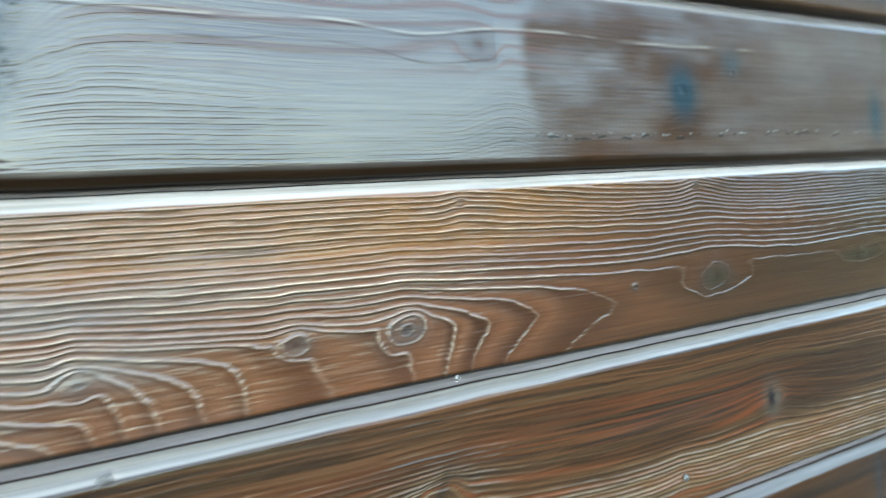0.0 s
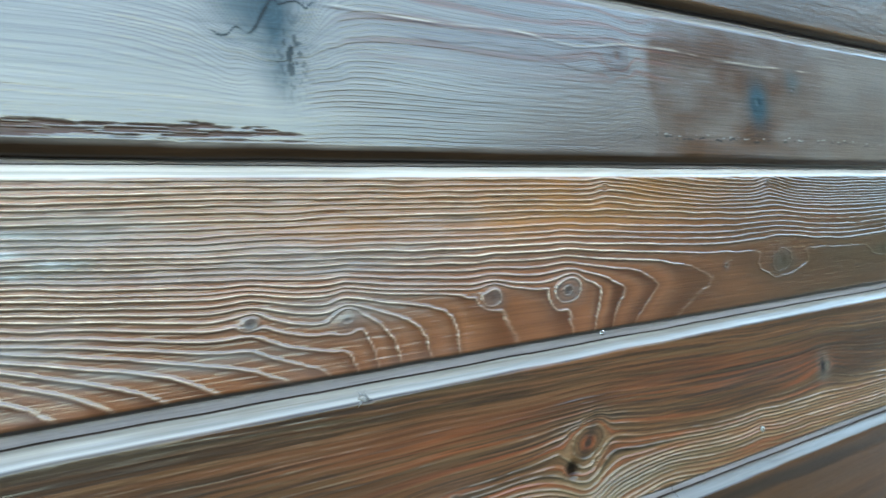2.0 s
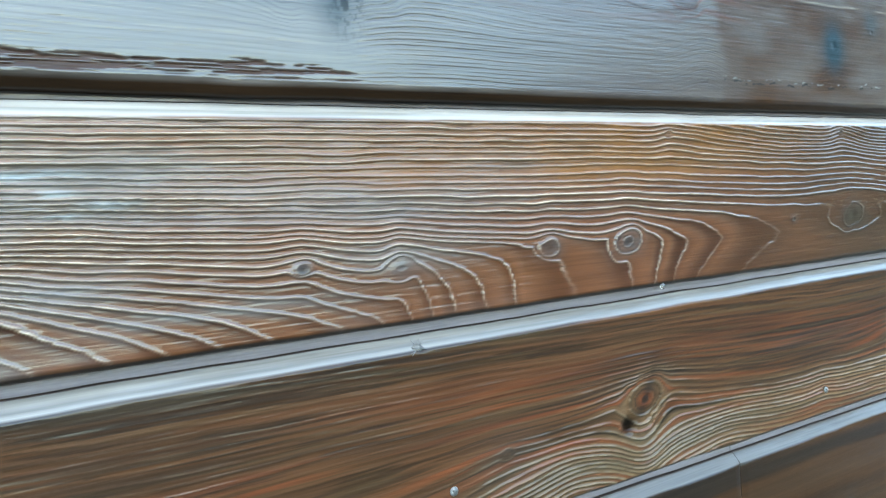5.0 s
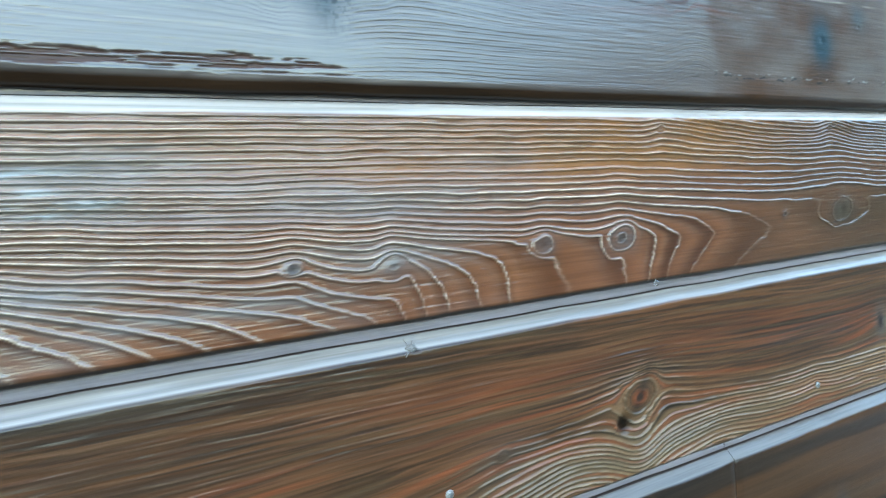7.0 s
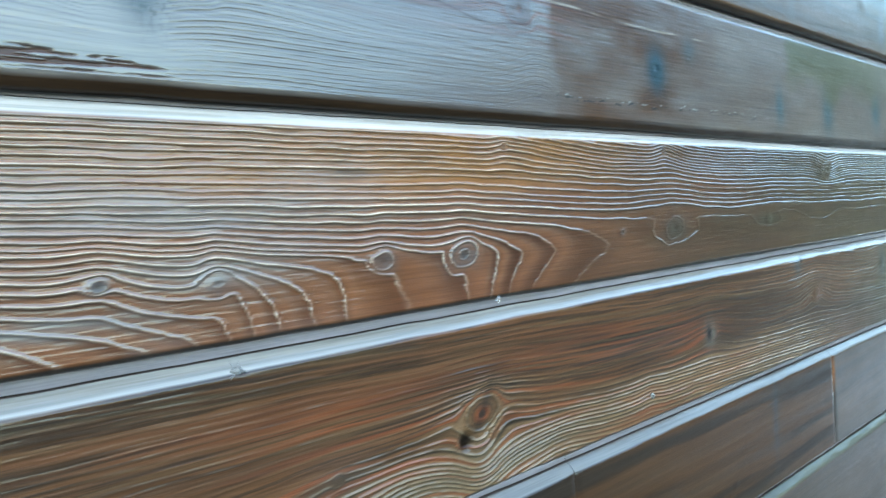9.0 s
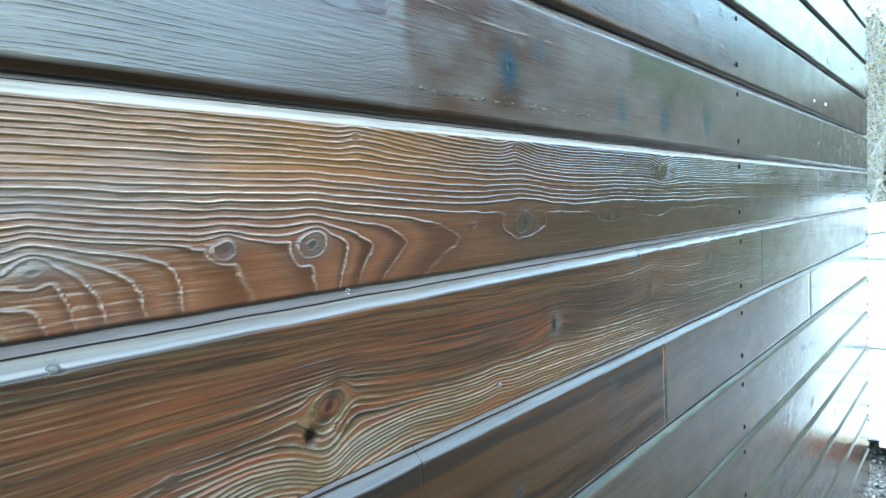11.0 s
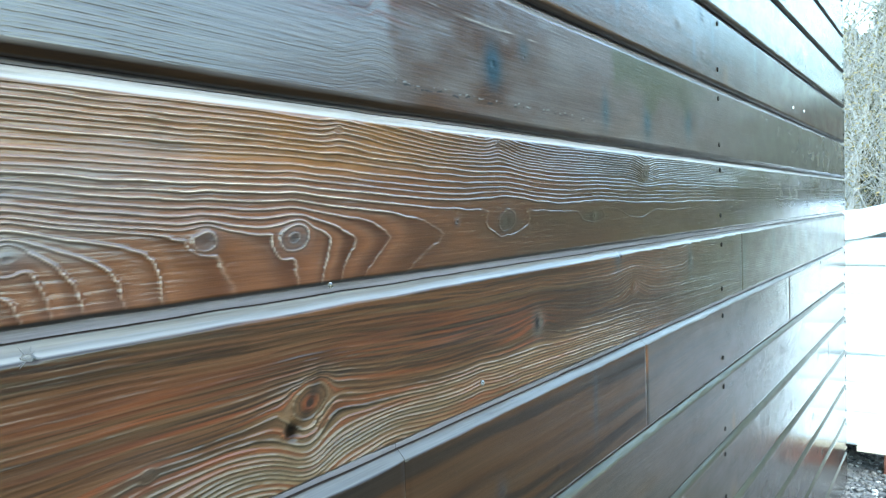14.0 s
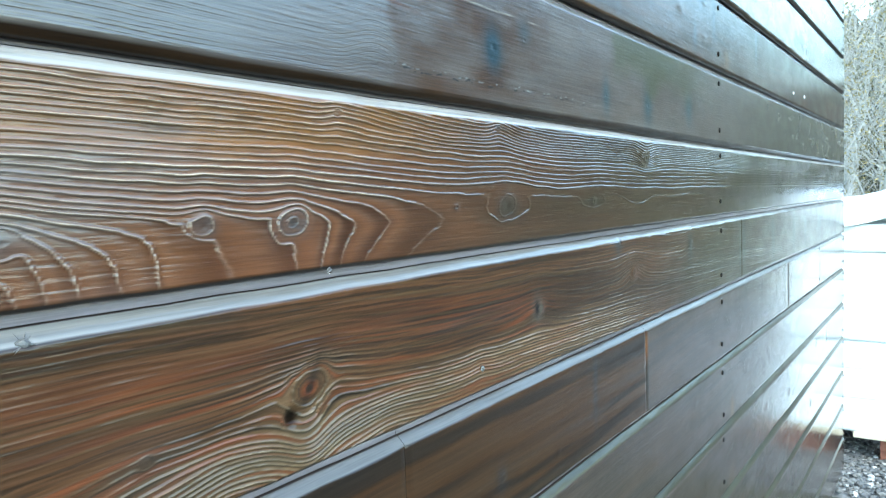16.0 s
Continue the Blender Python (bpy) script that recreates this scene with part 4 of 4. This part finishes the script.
def wrapped_bundle(z0, z1, parent, inset):
    """A wrapped layer with soft edges and a slightly slack front."""
    bm = bmesh.new()
    box(bm, SX + inset, SX + 1.0, SY0 + inset * 0.5, SY1, z0, z1)
    bmesh.ops.subdivide_edges(bm, edges=bm.edges[:], cuts=9, use_grid_fill=True)
    for v in bm.verts:
        q = v.co
        bulge = 0.010 * noise.noise((q.y * 3.1, q.z * 9, q.x * 3)) + 0.004 * noise.noise((q.y * 14, q.z * 30, 2))
        edge = min(q.z - z0, z1 - q.z)
        if edge < 0.004:
            q.x += 0.007 * (1 if q.x < SX + 0.5 else -1)
            q.y += 0.010 * (1 if q.y < 1 else -1)
        q.x += bulge
        q.z += 0.003 * noise.noise((q.y * 4, q.x * 4, z0))
    return part("wrapped_layer", bm, WRAP, parent, "white-wrapped board bundle", True)


stack = tagged(new("timber_stack"), "stack of white-wrapped board bundles standing on bricks", "timber stack")
stack.location = (0, 0, 0)
LEVELS = [0.150, 0.31, 0.455, 0.60, 0.745, 0.893, 1.035, 1.17]
for i, (a, b) in enumerate(zip(LEVELS, LEVELS[1:])):
    wrapped_bundle(a + 0.0008, b - 0.0008, stack, 0.004 + 0.006 * ((i * 7) % 3))
bm = bmesh.new()
bmesh.ops.create_grid(bm, x_segments=30, y_segments=60, size=0.5)
for v in bm.verts:
    x, y = SX - 0.02 + (v.co.x + 0.5) * 1.06, SY0 - 0.02 + (v.co.y + 0.5) * (SY1 - SY0 + 0.04)
    rim = min(x - (SX - 0.02), y - (SY0 - 0.02))
    z = 1.285 + 0.06 * math.exp(-((y + 0.20) / 0.16) ** 2) + 0.02 * noise.noise((x * 3, y * 3, 5)) + 0.008 * noise.noise((x * 11, y * 11, 1))
    v.co = (x, y, z - 0.13 * math.exp(-max(rim, 0) / 0.035))
bmesh.ops.solidify(bm, geom=bm.faces[:], thickness=0.006)
part("cover_sheet", bm, WRAP, stack, "rumpled white cover sheet", True)
for y in (-0.1, 1.0, 2.0):
    bm = bmesh.new()
    box(bm, SX - 0.01, SX + 1.0, y - 0.16, y + 0.10, 0.124, 0.150, 0.003)
    part("bearer", bm, PALE, stack, "weathered wooden bearer")


def brick(x, y, z, turn):
    bm = bmesh.new()
    box(bm, -0.06, 0.06, -0.12, 0.12, 0, 0.060, 0.004)
    for v in bm.verts:
        v.co += Vector((noise.noise(v.co * 40), noise.noise(v.co * 40 + Vector((3, 0, 0))), 0)) * 0.002
    ob = tagged(part("brick", bm, BRICK, None), "worn red brick under the timber stack", "brick", "bricks under the stack")
    ob.matrix_world = pose(x, y, z, 0, 0, turn)
    return ob


for y in (-0.235, 1.0, 2.0):
    for x in (SX + 0.09, SX + 0.85):
        brick(x, y, 0.002, random.uniform(-5, 5))
        brick(x, y + 0.005, 0.063, random.uniform(-4, 4))


# ---- trees ----
def limb(co, fa, p, q, r0, r1, sides=5):
    axis = (q - p).normalized()
    u = axis.orthogonal().normalized()
    w = axis.cross(u)
    base = len(co)
    for c, r in ((p, r0), (q, r1)):
        for k in range(sides):
            a = 2 * math.pi * k / sides
            co.append(c + (u * math.cos(a) + w * math.sin(a)) * r)
    for k in range(sides):
        j = (k + 1) % sides
        fa.append((base + k, base + j, base + sides + j, base + sides + k))


def grow(co, fa, tips, p, way, length, r, depth):
    steps = 4 if depth > 1 else 3
    for s in range(steps):
        bend = Vector((random.gauss(0, 0.16), random.gauss(0, 0.16), random.gauss(0.05, 0.12)))
        way = (way + bend).normalized()
        q = p + way * length / steps
        r2 = r * (0.86 if depth else 0.6)
        limb(co, fa, p, q, r, r2, 6 if depth > 2 else 4)
        p, r = q, r2
        if depth and s:
            for _ in range(2 if depth > 1 else 3):
                side = (way + Vector((random.gauss(0, 0.75), random.gauss(0, 0.75), random.gauss(0.12, 0.45)))).normalized()
                grow(co, fa, tips, p, side, length * random.uniform(0.45, 0.72), r * 0.55, depth - 1)
        if depth < 2:
            tips.append(p)


def leaves(tips, count, size, spread, mat):
    co, fa = [], []
    for i in range(count):
        c = random.choice(tips) + Vector((random.gauss(0, spread), random.gauss(0, spread), random.gauss(0, spread)))
        u = Vector((random.gauss(0, 1), random.gauss(0, 1), random.gauss(0, 1))).normalized()
        v = u.orthogonal().normalized() * size * random.uniform(0.25, 0.45)
        u = u * size * random.uniform(0.6, 1.2)
        b = len(co)
        co += [c - u, c + v * 0.9 - u * 0.1, c + u, c - v - u * 0.1]
        fa.append((b, b + 1, b + 2, b + 3))
    return mesh_from("crown", co, fa, mat)


def tree(x, y, height, leafy):
    root = tagged(new("tree"), "thin half-bare tree with yellowing leaves" if leafy < 900 else "bushy shrub with green and yellow leaves", "tree", "trees beyond the corner")
    root.location = (x, y, 0)
    co, fa, tips = [], [], []
    for _ in range(random.choice((2, 3))):
        grow(co, fa, tips, Vector((random.gauss(0, 0.1), random.gauss(0, 0.1), -0.1)), Vector((random.gauss(0, 0.16), random.gauss(0, 0.16), 1)).normalized(), height * random.uniform(0.7, 1.0), 0.035 * height / 3, 3)
    under(new("trunk", mesh_from("trunk", co, fa, BARK)), root)
    under(new("crown", leaves(tips, int(leafy * 0.9), 0.022, 0.08, LEAF)), root)
    return root


random.seed(11)
for x, y, h, lf in ((9.0, 0.75, 3.6, 500), (10.5, 0.2, 4.2, 900), (8.2, -0.6, 2.6, 1200), (11.5, 1.3, 4.6, 500), (9.6, -1.7, 3.6, 1200), (12.5, -0.6, 4.8, 600), (10.8, -3.2, 4.2, 1200), (8.0, 0.9, 1.9, 1300), (13.2, 2.4, 5.0, 600), (9.0, -4.8, 3.4, 1300), (7.4, 0.52, 2.3, 3500), (8.8, 0.95, 3.0, 4000), (9.6, 0.40, 3.3, 4500), (10.3, 0.85, 3.6, 4500), (6.9, 0.30, 1.8, 3000)):
    tree(x, y, h, lf)


def far_woods(count):
    """A ring of distant woods: trunks and many leaf clumps with an uneven top."""
    co, fa = [], []
    for i in range(count):
        a = random.uniform(0, 2 * math.pi)
        r = random.uniform(19, 30)
        top = 5.2 + 1.9 * noise.noise((math.cos(a) * 6, math.sin(a) * 6, 0)) + 1.0 * noise.noise((math.cos(a) * 23, math.sin(a) * 23, 3))
        # out of view, height by direction is set to shape the wall's reflections
        top *= 0.62 + 1.0 * math.exp(-(((a + math.pi) % (2 * math.pi) - math.pi + 0.55) / 0.32) ** 2) + 0.10 * max(0.0, math.cos(a)) ** 8
        if i % 9 == 0:
            a = random.uniform(-0.10, 0.32)
            top = 6.0 + 1.5 * noise.noise((a * 31, 0, 4))
        top *= 1 - 0.6 * math.exp(-max(0.0, abs(a - 4.55) - 0.55) ** 2 / 0.03)
        h = top * random.random() ** 0.75 * r / 24
        c = Vector((r * math.cos(a), r * math.sin(a), h))
        s = random.uniform(0.12, 0.40)
        for _ in range(2):
            u = Vector((random.gauss(0, 1), random.gauss(0, 1), random.gauss(0, 1))).normalized()
            v = u.orthogonal().normalized()
            b = len(co)
            co += [c - u * s, c + v * s * 0.7, c + u * s, c - v * s * 0.6]
            fa.append((b, b + 1, b + 2, b + 3))
    return mesh_from("far_woods", co, fa, FAR_LEAF)


tagged(new("far_woods", far_woods(62000)), "distant leafy woods all round the yard", "woods", kind="stuff")
